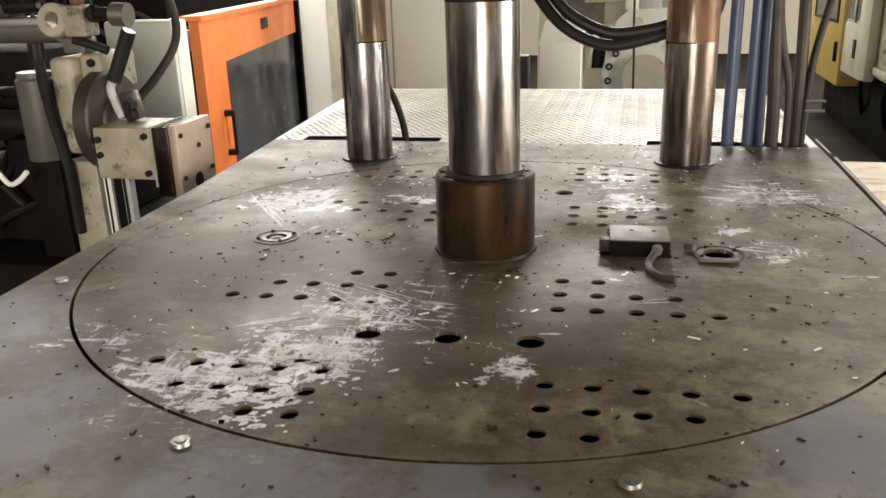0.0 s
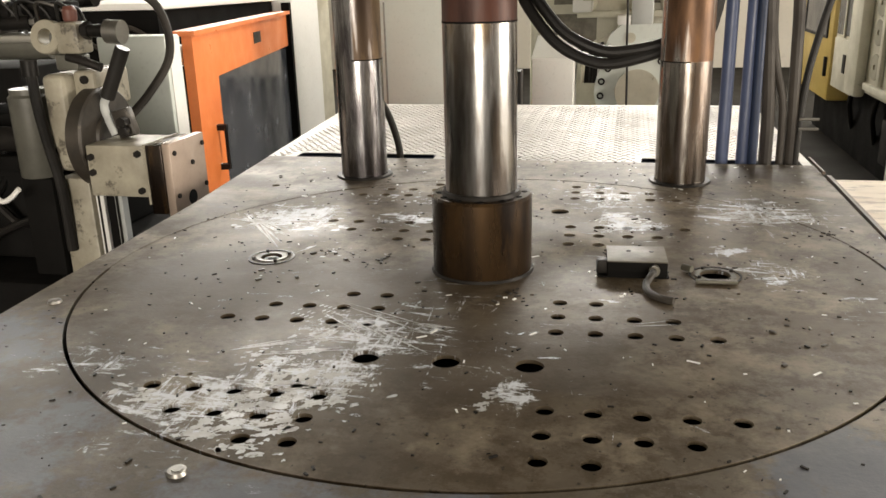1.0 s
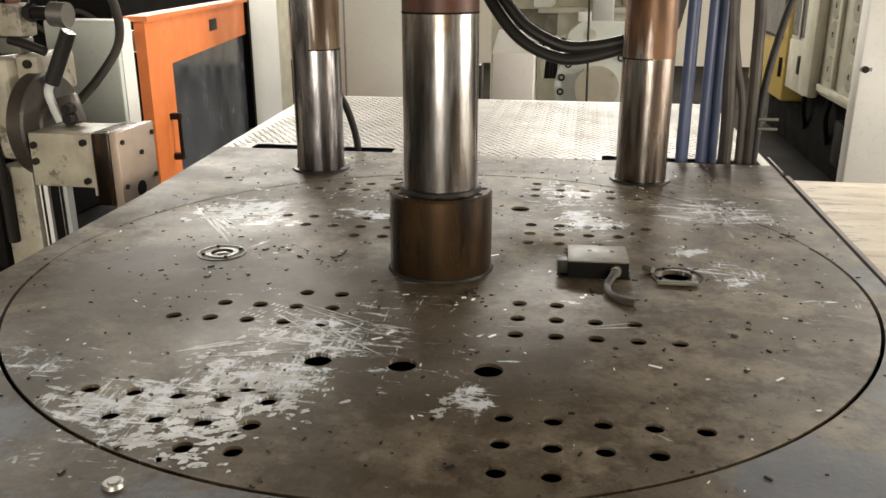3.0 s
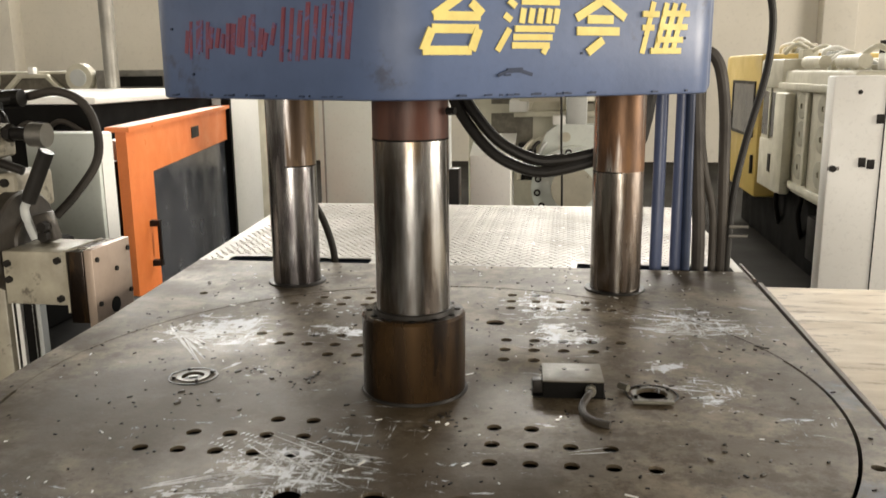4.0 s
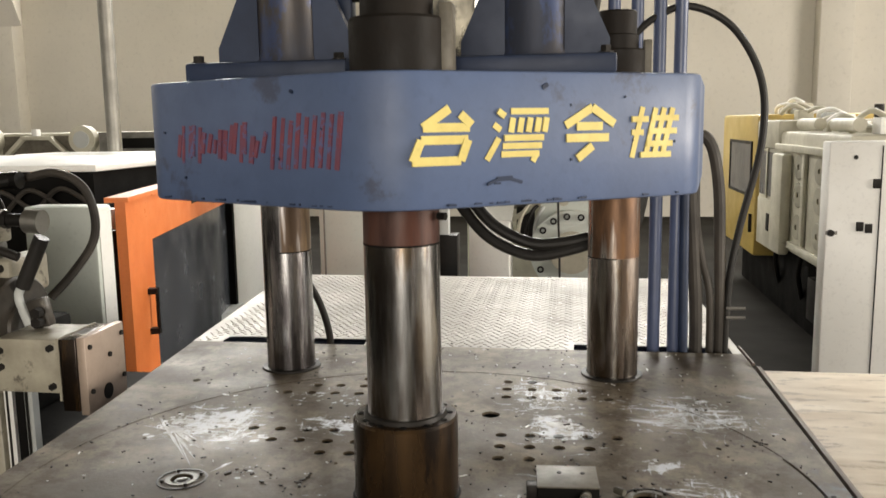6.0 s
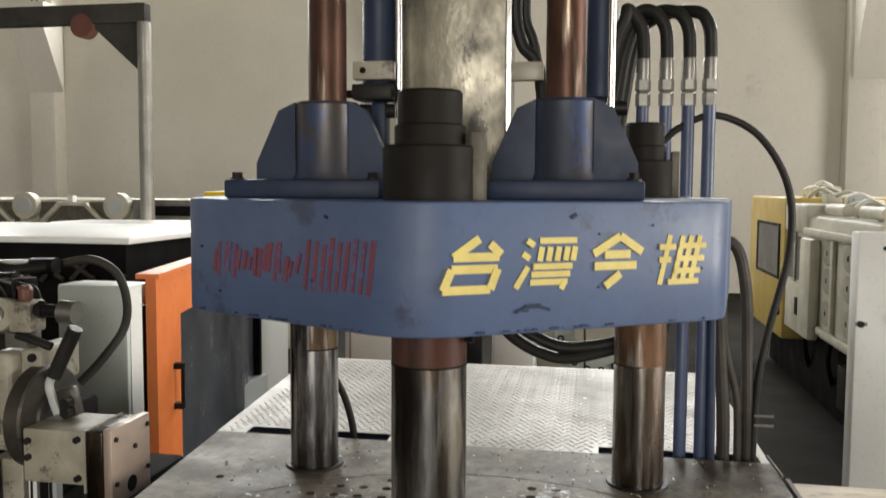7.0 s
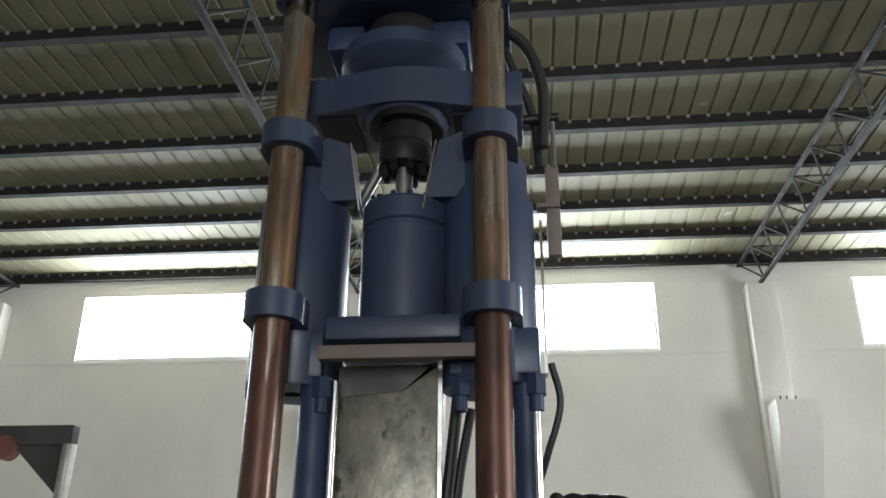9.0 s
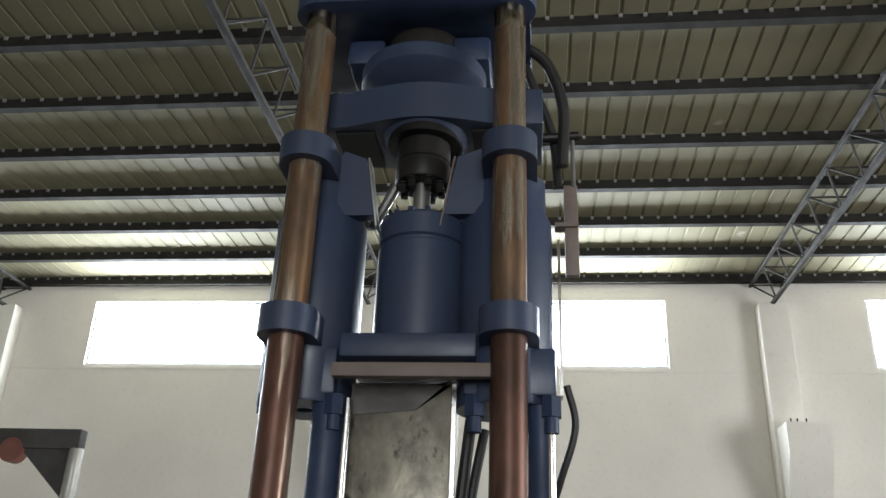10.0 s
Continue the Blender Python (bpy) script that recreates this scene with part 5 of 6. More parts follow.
# sensor rail at the side
part("sensor_rail", bx(B(), 0.322, 0.353, 0.40, 0.42, 2.51 + Z, 2.735 + Z, 0.002), M_RAIL, unit, "long brown sensor rail")
part("rail_clip", bx(B(), 0.30, 0.353, 0.39, 0.425, 2.625 + Z, 2.635 + Z), M_RAIL, unit)
part("hook_arm", cy(B(), (0.25, 0.40, 2.86 + Z), (0.36, 0.40, 2.865 + Z), 0.012, seg=12), M_BLACK, unit)
part("hook_rod", cy(B(), (0.345, 0.40, 2.73 + Z), (0.345, 0.40, 2.86 + Z), 0.005, seg=8), M_STEEL, unit)
part("side_edge", bx(B(), 0.302, 0.308, 0.32, 0.36, 2.22 + Z, 2.56 + Z), M_CHROME, unit)


def hose(name, pts, r, material, label, group="hydraulic hoses"):
    h = part(name, tube(B(), pts, r, 12), material, None, label, "hose", group)
    return h


hose("hydraulic_hose", [(0.235, 0.36, 3.10 + Z), (0.29, 0.37, 3.05 + Z), (0.325, 0.38, 2.93 + Z), (0.32, 0.39, 2.78 + Z)], 0.014, M_RUBBER, "thick black hydraulic hose on the injection unit")
hose("hydraulic_hose", [(0.22, 0.40, 3.12 + Z), (0.26, 0.41, 3.0 + Z), (0.30, 0.42, 2.88 + Z), (0.31, 0.42, 2.74 + Z)], 0.011, M_RUBBER, "thick black hydraulic hose on the injection unit")
hose("hydraulic_hose", [(0.315, 0.32, 2.24 + Z), (0.33, 0.33, 2.16 + Z), (0.30, 0.35, 2.06 + Z), (0.27, 0.40, 1.97 + Z), (0.25, 0.45, 1.85 + Z)], 0.0075, M_RUBBER, "black hose hanging beside the guide column")
hose("hydraulic_hose", [(0.128, 0.33, 2.20 + Z), (0.112, 0.33, 2.05 + Z), (0.102, 0.33, 1.93 + Z), (0.115, 0.33, 1.86 + Z), (0.15, 0.33, 1.80 + Z), (0.16, 0.35, PLATE1)], 0.012, M_RUBBER, "black hose between cover and guide column")
hose("hydraulic_hose", [(0.150, 0.37, 2.16 + Z), (0.125, 0.37, 2.02 + Z), (0.118, 0.37, 1.92 + Z), (0.14, 0.37, 1.84 + Z), (0.17, 0.38, PLATE1)], 0.010, M_RUBBER, "black hose between cover and guide column")

# steel pipes and hoses rising from the deck slot
for k, (x, r, m) in enumerate(((0.375, 0.0160, M_PIPE), (0.433, 0.0160, M_PIPE), (0.489, 0.0165, M_PIPE), (0.541, 0.0165, M_PIPE))):
    p = root("hydraulic_pipe", x, 0.945, T - 0.03, "blue painted upright hydraulic pipe with a hose bend on top", "pipe", "hydraulic pipes")
    part("pipe", cy(B(), (x, 0.945, T - 0.1), (x, 0.945, 1.80 + Z), r, seg=20), m, p)
    part("fitting", lathe(B(), [(0.004, 1.80 + Z), (0.019, 1.80 + Z), (0.019, 1.83 + Z), (0.015, 1.835 + Z), (0.020, 1.84 + Z), (0.020, 1.865 + Z), (0.004, 1.865 + Z)], x, 0.945, 6), M_POLE, p)
    gx0, gy0 = 0.275 + 0.018 * k, 0.93 + 0.034 * k
    part("hose_bend", tube(B(), [(x, 0.945, 1.86 + Z), (x, 0.945, 1.95 + Z), (x - 0.006, 0.945, 2.0 + Z), (x - 0.03, 0.945 + 0.004 * k, 2.036 + Z), (0.55 * x + 0.45 * gx0, 0.94 + 0.02 * k, 2.046 + Z), (gx0 + 0.05, gy0, 2.02 + Z), (gx0 + 0.022, gy0, 1.95 + Z), (gx0 + 0.004, gy0, 1.84 + Z), (gx0 - 0.012, gy0, 1.70 + Z), (gx0 - 0.02, gy0, 1.50)], 0.0165, 14), M_RUBBER, p)
    part("ferrule", lathe(B(), [(0.004, 1.865 + Z), (0.0185, 1.865 + Z), (0.0185, 1.915 + Z), (0.0175, 1.92 + Z), (0.004, 1.92 + Z)], x, 0.945, 18), M_STEEL, p)
p = root("hydraulic_pipe", 0.555, 0.93, T - 0.03, "dark upright pipe in the deck slot", "pipe", "hydraulic pipes")
part("pipe", cy(B(), (0.566, 0.93, T - 0.1), (0.556, 0.93, 1.62), 0.012, seg=16), M_BLUE_DARK, p)
hose("upright_hose", [(0.60, 0.95, T - 0.06), (0.598, 0.95, 1.10), (0.588, 0.95, 1.26), (0.575, 0.95, 1.45), (0.57, 0.96, 1.62)], 0.017, M_HOSE, "grey-brown upright hydraulic hose")
hose("upright_hose", [(0.636, 0.95, T - 0.06), (0.632, 0.95, 1.14), (0.608, 0.95, 1.25), (0.592, 0.95, 1.36), (0.588, 0.95, 1.56)], 0.010, M_HOSE, "grey-brown upright hydraulic hose")
hose("upright_hose", [(0.662, 0.955, T - 0.06), (0.66, 0.955, 1.10), (0.655, 0.955, 1.25), (0.648, 0.955, 1.42), (0.628, 0.955, 1.53), (0.596, 0.955, 1.56), (0.58, 0.955, 1.48)], 0.015, M_HOSE, "thick bent hose beside the blue pipes")
hose("looped_hose", [(0.41, 0.93, 1.80), (0.47, 0.94, 1.855), (0.56, 0.95, 1.885), (0.67, 0.96, 1.83), (0.745, 0.97, 1.70), (0.752, 0.97, 1.54), (0.705, 0.96, 1.33), (0.68, 0.95, 1.18), (0.672, 0.95, T - 0.05)], 0.0095, M_RUBBER, "long black hose looping down to the deck")
for z in (1.09, 1.115):
    part("hose_clamp", cy(B(), (0.672, 0.93, z), (0.72, 0.93, z), 0.004, seg=8), M_STEEL, None, "small steel hose clamp pin", "clamp", "hose clamps")
hose("deck_cable", [(-0.40, 0.95, T - 0.05), (-0.405, 0.945, 1.03), (-0.425, 0.935, 1.11), (-0.455, 0.92, 1.18), (-0.47, 0.90, 1.24)], 0.010, M_RUBBER, "black cable rising out of the deck slot")
hose("hanging_hose", [(-0.02, 0.78, PLATE0), (-0.036, 0.80, 1.455), (0.0, 0.80, 1.39), (0.057, 0.80, 1.323), (0.128, 0.80, 1.283), (0.20, 0.80, 1.272), (0.313, 0.80, 1.30), (0.42, 0.80, 1.34), (0.44, 0.80, PLATE0)], 0.0145, M_RUBBER, "sagging black hose under the platen")
hose("hanging_hose", [(0.01, 0.78, PLATE0), (-0.012, 0.80, 1.467), (0.027, 0.80, 1.404), (0.084, 0.80, 1.343), (0.169, 0.80, 1.303), (0.24, 0.80, 1.303), (0.313, 0.80, 1.318), (0.42, 0.80, 1.355), (0.45, 0.80, PLATE0)], 0.0145, M_RUBBER, "sagging black hose under the platen")
hose("thin_cable", [(0.235, 2.04, 0.0), (0.232, 2.03, 1.0), (0.225, 2.02, 1.3), (0.22, 2.02, 2.2), (0.22, 2.02, 7.55)], 0.0045, M_RUBBER, "thin black cable hanging from the roof behind the deck")

# ---- plywood bench beside the table ----
bench = root("plywood_bench", 1.2, 0.2, 0, "stained plywood board on a dark frame beside the press", "bench")
part("board", bx(B(), 0.737, 1.75, -0.9, 0.80, T - 0.035, T - 0.012, 0.002), M_PLY, bench)
part("frame", bx(B(), 0.76, 1.70, -0.88, 0.76, T - 0.12, T - 0.037), M_DARK, bench)
for x in (0.80, 1.66):
    for y in (-0.84, 0.72):
        part("leg", bx(B(), x - 0.03, x + 0.03, y - 0.03, y + 0.03, 0, T - 0.12), M_DARK, bench)

# ---- neighbouring machines ----


def cabinet(name, x0, x1, y0, y1, z0, z1, material, label, group="", side=None, category="cabinet"):
    c = root(name, (x0 + x1) / 2, (y0 + y1) / 2, z0, label, category, group)
    part("body", bx(B(), x0, x1, y0, y1, z0, z1, 0.012), material, c)
    if side:
        part("lit_side", bx(B(), x1 + 0.0005, x1 + 0.004, y0 + 0.02, y1 - 0.02, z0 + 0.05, z1 - 0.02), side, c)
    return c


# cream unit with a bolted block and a dark flange disc, close to the table
u = root("ejector_unit", -1.0, 0.6, 0, "cream machine unit with a bolted tan block and dark flange disc", "machine unit")
part("block", bx(B(), -1.09, -0.925, 0.50, 0.66, 0.972, 1.105, 0.004), M_GREASY, u)
part("dark_plate", bx(B(), -0.918, -0.875, 0.495, 0.66, 0.93, 1.108, 0.002), M_COLLAR, u)
part("cream_plate", bx(B(), -0.9245, -0.9185, 0.494, 0.662, 0.955, 1.110), M_GREASY, u)
part("tan_block", bx(B(), -0.8745, -0.852, 0.498, 0.675, 0.92, 1.112, 0.003), M_TAN, u)
for y in (0.515, 0.60, 0.66):
    for z in (1.085, 1.045, 0.975):
        if (y == 0.60) != (z == 1.045):
            continue
        part("bolt", cy(B(), (-0.852, y, z), (-0.847, y, z), 0.0065, seg=10), M_BLACK, u)
part("bore", cy(B(), (-0.852, 0.585, 0.955), (-0.850, 0.585, 0.955), 0.02, seg=24), M_DARK, u)
for x, z in ((-1.075, 1.075), (-1.075, 1.035), (-0.942, 1.085), (-0.942, 0.99)):
    part("bolt", cy(B(), (x, 0.50, z), (x, 0.490, z), 0.009, seg=6), M_BLACK, u)
part("tie_rod", cy(B(), (-2.3, 0.68, 1.10), (-1.30, 0.68, 1.08), 0.035, seg=24), M_BLACK, u)
part("white_tube", cy(B(), (-1.80, 0.95, 1.445), (-1.38, 0.95, 1.455), 0.021, seg=16), M_WHITE, u)
part("tube_gland", cy(B(), (-1.38, 0.95, 1.455), (-1.30, 0.95, 1.458), 0.026, seg=12), M_BLACK, u)
u.location.x -= 0.02
disc = part("flange_disc", lathe(B(), [(0.02, 0.0), (0.126, 0.0), (0.132, 0.005), (0.132, 0.042), (0.126, 0.047), (0.02, 0.047)], 0, 0, 56), M_OILY, u, "dark oil-browned round flange")
disc.data.transform(Matrix.Translation((0.02, 0.62, 1.105)) @ Matrix.Rotation(radians(90), 4, "Y") @ Matrix.Translation((0, 0, -1.18)) @ Matrix.Translation(base_of(u)))
disc.data.transform(Matrix.Translation(-base_of(u)))
for k in range(8):
    a = k * 0.785 + 0.35
    yy, zz = 0.62 + 0.104 * math.cos(a), 1.105 + 0.104 * math.sin(a)
    part("disc_bolt", cy(B(), (-1.136, yy, zz), (-1.120, yy, zz), 0.012, seg=6), M_BLACK, u)
part("hub", cy(B(), (-1.134, 0.62, 1.105), (-1.105, 0.62, 1.105), 0.07, 0.062, seg=36), M_OILY, u)
bm = bx(B(), -1.255, -1.185, 0.56, 0.76, 1.02, 1.275, 0.018, 3)
bx(bm, -1.19, -1.12, 0.60, 0.76, 1.18, 1.282, 0.014, 3)
part("gear_housing", bm, M_GREASY, u, "cream painted housing with oily edges")
part("housing_bolt", cy(B(), (-1.15, 0.60, 1.258), (-1.15, 0.592, 1.258), 0.011, seg=12), M_BLACK, u)
part("motor_tube", lathe(B(), [(0.01, 1.0), (0.052, 1.0), (0.054, 1.004), (0.054, 1.215), (0.048, 1.222), (0.048, 1.236), (0.01, 1.238)], -1.325, 0.60, 36), M_TUBE, u, "grey-green upright motor tube")
part("motor_foot", bx(B(), -1.37, -1.27, 0.56, 0.66, 0.72, 1.0, 0.01), M_DARK, u)
part("cable_post", tube(B(), [(-1.262, 0.54, 1.30), (-1.258, 0.54, 1.20), (-1.25, 0.545, 1.10), (-1.235, 0.55, 0.98), (-1.24, 0.56, 0.80)], 0.014, 10), M_RUBBER, u)
part("cable_head", cy(B(), (-1.263, 0.54, 1.275), (-1.262, 0.54, 1.315), 0.021, seg=14), M_BLACK, u)
part("tie_rod", cy(B(), (-2.4, 0.66, 1.338), (-1.27, 0.66, 1.342), 0.036, seg=28), M_TUBE, u)
part("tie_rod_rail", bx(B(), -2.4, -1.30, 0.62, 0.70, 1.352, 1.372, 0.004), M_POLE, u)
eye = lathe(B(), [(0.021, -0.022), (0.042, -0.022), (0.044, -0.018), (0.044, 0.018), (0.042, 0.022), (0.021, 0.022)], 0, 0, 32)
eye.transform(Matrix.Translation((-1.232, 0.60, 1.366)) @ Matrix.Rotation(radians(80), 4, "X"))
part("clevis_eye", eye, M_GREASY, u, "pale worn clevis ring")
part("clevis_block", bx(B(), -1.20, -1.135, 0.575, 0.64, 1.325, 1.405, 0.008), M_GREASY, u)
part("clevis_foot", bx(B(), -1.215, -1.15, 0.58, 0.64, 1.284, 1.324, 0.006), M_TUBE, u)
part("spindle", cy(B(), (-1.135, 0.60, 1.383), (-1.064, 0.60, 1.380), 0.0165, seg=16), M_BLACK, u)
part("spindle_nut", cy(B(), (-1.128, 0.60, 1.383), (-1.112, 0.60, 1.382), 0.023, seg=6), M_BLACK, u)
part("spindle_head", cy(B(), (-1.064, 0.60, 1.379), (-1.022, 0.60, 1.377), 0.030, seg=22), M_STEEL, u)
part("grip", tube(B(), [(-1.028, 0.60, 1.338), (-1.052, 0.60, 1.29), (-1.078, 0.60, 1.24), (-1.092, 0.60, 1.212)], 0.019, 14), M_RUBBER, u)
part("lever", tube(B(), [(-1.093, 0.60, 1.215), (-1.106, 0.60, 1.19), (-1.098, 0.60, 1.155), (-1.083, 0.60, 1.115)], 0.011, 10), M_GREYPAINT, u, "pale bent clamp lever")
part("lever_bracket", obx(B(), (-1.055, 0.61, 1.145), (0.05, 0.03, 0.075), (0, -14, 0), 0.006), M_OILY, u)
for zz in (1.128, 1.152):
    part("bracket_nut", cy(B(), (-1.042, 0.585, zz), (-1.042, 0.565, zz), 0.014, seg=6), M_BLACK, u)
part("link_arm", tube(B(), [(-1.18, 0.585, 1.318), (-1.13, 0.585, 1.305), (-1.09, 0.59, 1.29)], 0.012, 10), M_BLACK, u)
part("oil_cup", lathe(B(), [(0.004, 1.406), (0.016, 1.406), (0.018, 1.415), (0.018, 1.434), (0.012, 1.444), (0.004, 1.444)], -1.165, 0.60, 24), M_RED, u, "rusty red oil cup")
for xx, yy, zz, rr in ((-1.42, 0.66, 1.425, 0.030), (-1.30, 0.68, 1.44, 0.024), (-1.36, 0.64, 1.40, 0.018)):
    part("valve_body", cy(B(), (xx - 0.05, yy, zz), (xx + 0.05, yy, zz + 0.004), rr, seg=18), M_BLACK, u)
    part("valve_cap", cy(B(), (xx + 0.05, yy, zz + 0.004), (xx + 0.066, yy, zz + 0.005), rr * 0.7, seg=6), M_STEEL, u)
part("valve_block", bx(B(), -1.27, -1.20, 0.64, 0.70, 1.40, 1.455, 0.006), M_DARK, u)
part("valve_block", bx(B(), -1.50, -1.40, 0.63, 0.70, 1.375, 1.41, 0.006), M_OILY, u)
for k in range(5):
    part("thin_line", tube(B(), [(-1.46 + 0.06 * k, 0.63, 1.40), (-1.45 + 0.06 * k, 0.615, 1.45), (-1.41 + 0.055 * k, 0.62, 1.475 - 0.008 * k), (-1.36 + 0.05 * k, 0.635, 1.43), (-1.33 + 0.045 * k, 0.65, 1.36)], 0.005, 8, 5), (M_RUBBER, M_BLACK, M_RUBBER, M_OILY, M_RUBBER)[k], u)
part("support_leg", bx(B(), -1.262, -1.165, 0.57, 0.70, 0, 1.0, 0.006), M_GREASY, u)
part("rail", bx(B(), -1.158, -1.135, 0.58, 0.62, 0, 0.97), M_WHITE, u)
# near-black strip fills the gap with the shade between the rails
part("rail_gap_shade", bx(B(), -1.134, -1.106, 0.59, 0.62, 0, 0.96), M_DARK, u)
part("rail", bx(B(), -1.105, -1.083, 0.585, 0.61, 0, 0.97), M_GREYPAINT, u)
for xx in (-1.148, -1.095):
    part("rail_edge", bx(B(), xx - 0.002, xx + 0.002, 0.575, 0.5795, 0, 0.965), M_BLACK, u)
part("valve_arm", tube(B(), [(-1.40, 0.48, 0.985), (-1.37, 0.48, 0.955), (-1.34, 0.48, 0.965), (-1.31, 0.48, 0.99)], 0.007, 8), M_WHITE, u, "pale bundled wire end")
# dark machine bed and clutter behind it
bed = root("machine_bed", -2.0, 0.9, 0, "near-black machine bed with pipes and hoses", "machine bed")
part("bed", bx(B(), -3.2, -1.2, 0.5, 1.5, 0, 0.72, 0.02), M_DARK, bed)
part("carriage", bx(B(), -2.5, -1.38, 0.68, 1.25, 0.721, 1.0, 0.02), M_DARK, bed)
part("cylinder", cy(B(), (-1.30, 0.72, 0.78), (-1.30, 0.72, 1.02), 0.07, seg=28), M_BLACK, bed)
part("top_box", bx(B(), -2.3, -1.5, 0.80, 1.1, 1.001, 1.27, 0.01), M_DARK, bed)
rng = random.Random(11)
for k in range(16):
    x, y, z = rng.uniform(-2.0, -1.45), rng.uniform(0.52, 0.66), rng.uniform(0.7, 1.25)
    pts = [(x, y, z)]
    for i in range(4):
        x, y, z = x + rng.uniform(-0.16, 0.14), y + rng.uniform(-0.03, 0.05), max(0.5, z + rng.uniform(-0.22, 0.12))
        pts.append((x, y, z))
    part("pipe_run", tube(B(), pts, rng.uniform(0.006, 0.016), 8, 5), rng.choice((M_RUBBER, M_DARK, M_DARK, M_BLACK)), bed)
for k in range(14):
    x, y, z = rng.uniform(-2.0, -1.42), rng.uniform(0.56, 0.66), rng.uniform(0.75, 1.2)
    s = rng.uniform(0.02, 0.07)
    part("valve", bx(B(), x - s, x + s, y - 0.03, y + 0.03, z - s * 0.6, z + s * 0.6, 0.004), rng.choice((M_BLACK, M_DARK, M_BLACK, M_OILY)), bed)
part("floor_pipe", cy(B(), (-2.2, 0.3, 0.62), (-1.0, 0.1, 0.45), 0.025, seg=12), M_STEEL, bed)
hose("arched_cable", [(-1.34, 1.0, 1.46), (-1.24, 1.0, 1.475), (-1.16, 1.0, 1.44), (-1.125, 1.0, 1.36), (-1.135, 1.0, 1.27), (-1.18, 0.95, 1.18), (-1.22, 0.9, 1.12)], 0.013, M_HOSE, "grey corrugated cable arching over the unit")
hose("arched_cable", [(-1.50, 0.9, 1.46), (-1.42, 0.9, 1.45), (-1.33, 0.95, 1.46)], 0.018, M_RUBBER, "black cable on the cream unit")

# white terminal box behind the unit
# the east side catches the light, so it carries a white sheet
cabinet("terminal_cabinet", -1.90, -1.589, 1.775, 1.90, 0, 1.296, M_PALE, "light grey steel terminal cabinet, its lit side painted white", side=M_WHITE)

# large moulding machine with an orange sliding guard
im = root("moulding_machine", -2.4, 4.0, 0, "white moulding machine with an orange sliding guard door", "moulding machine")
dirv = Vector((-2.36, 4.92, 0)) - Vector((-1.82, 2.42, 0))
L = dirv.length
dirn = dirv.normalized()
org = Vector((-1.82, 2.42, 0))


def door_piece(name, u0, u1, z0, z1, depth, off, material, parent, label=""):
    return part(name, wall_prism(B(), [(u0, z0), (u1, z0), (u1, z1), (u0, z1)], org + Vector((dirn.y, -dirn.x, 0)) * off, dirn, -depth), material, parent, label)


door = door_piece("guard_door", 0.0, 0.42, 0.03, 1.255, 0.05, 0.0, M_ORANGE, im, "orange sheet metal sliding guard")
door_piece("door_top", 0.42, L, 1.02, 1.255, 0.05, 0.0, M_ORANGE, door)
door_piece("pane", 0.42, L, 0.03, 1.02, 0.02, -0.02, M_SMOKE, door, "smoked scratched plastic pane")
door_piece("top_lip", -0.05, L, 1.256, 1.28, 0.11, 0.03, M_ORANGE, door)
door_piece("handle", 0.28, 0.30, 0.55, 0.77, 0.015, 0.05, M_BLACK, door, "black pull handle")
door_piece("handle_mount", 0.27, 0.31, 0.75, 0.78, 0.05, 0.05, M_BLACK, door)
door_piece("handle_mount", 0.27, 0.31, 0.54, 0.57, 0.05, 0.05, M_BLACK, door)
door_piece("badge", 1.35, 1.55, 1.12, 1.19, 0.004, 0.0045, M_BLACK, door)
# near-black box puts in the shade of the interior behind the guard
part("shaded_bay", bx(B(), -3.9, -2.47, 3.25, 4.92, 0.2, 1.35), M_DARK, im)
part("rear_housing", bx(B(), -4.2, -2.33, 4.97, 5.56, 0, 1.40, 0.02), M_WHITE, im)
part("top_cover", bx(B(), -4.6, -2.42, 3.2, 4.965, 1.355, 1.395, 0.01), M_WHITE, im)
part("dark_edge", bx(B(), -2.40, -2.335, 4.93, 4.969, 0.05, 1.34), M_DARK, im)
part("inner_post", bx(B(), -2.05, -1.95, 2.5, 2.6, 0.1, 1.10), M_BLACK, im)
part("inner_shelf", bx(B(), -2.45, -2.06, 2.62, 2.80, 1.08, 1.19, 0.01), M_WHITE, im)
part("bed", bx(B(), -4.4, -2.3, 2.5, 5.0, 0, 0.2), M_GREYPAINT, im)
for k in range(5):
    z = 1.10 + 0.01 * k
    part("inner_cable", tube(B(), [(-3.6 + 0.2 * k, 3.2, z), (-3.45 + 0.2 * k, 3.2, z + 0.12), (-3.25 + 0.2 * k, 3.2, z + 0.02)], 0.015, 8), M_HOSE, im)

# toggle machine behind, with cream crossbars
tg = root("toggle_machine", -4.5, 7.5, 0, "cream toggle clamp machine behind the white housing", "toggle machine")
part("bed", bx(B(), -7.5, -3.8, 6.9, 8.2, 0, 1.35, 0.02), M_CREAM, tg)
part("crown", bx(B(), -7.2, -4.25, 6.7, 7.9, 1.28, 1.56, 0.03), M_CREAM, tg)
for x in (-6.7, -5.63, -4.58):
    part("toggle_pin", cy(B(), (x, 6.60, 1.49), (x, 6.7, 1.49), 0.14, seg=32), M_CREAM, tg)
    part("pin_cap", cy(B(), (x, 6.585, 1.49), (x, 6.60, 1.49), 0.085, seg=28), M_GREYPAINT, tg)
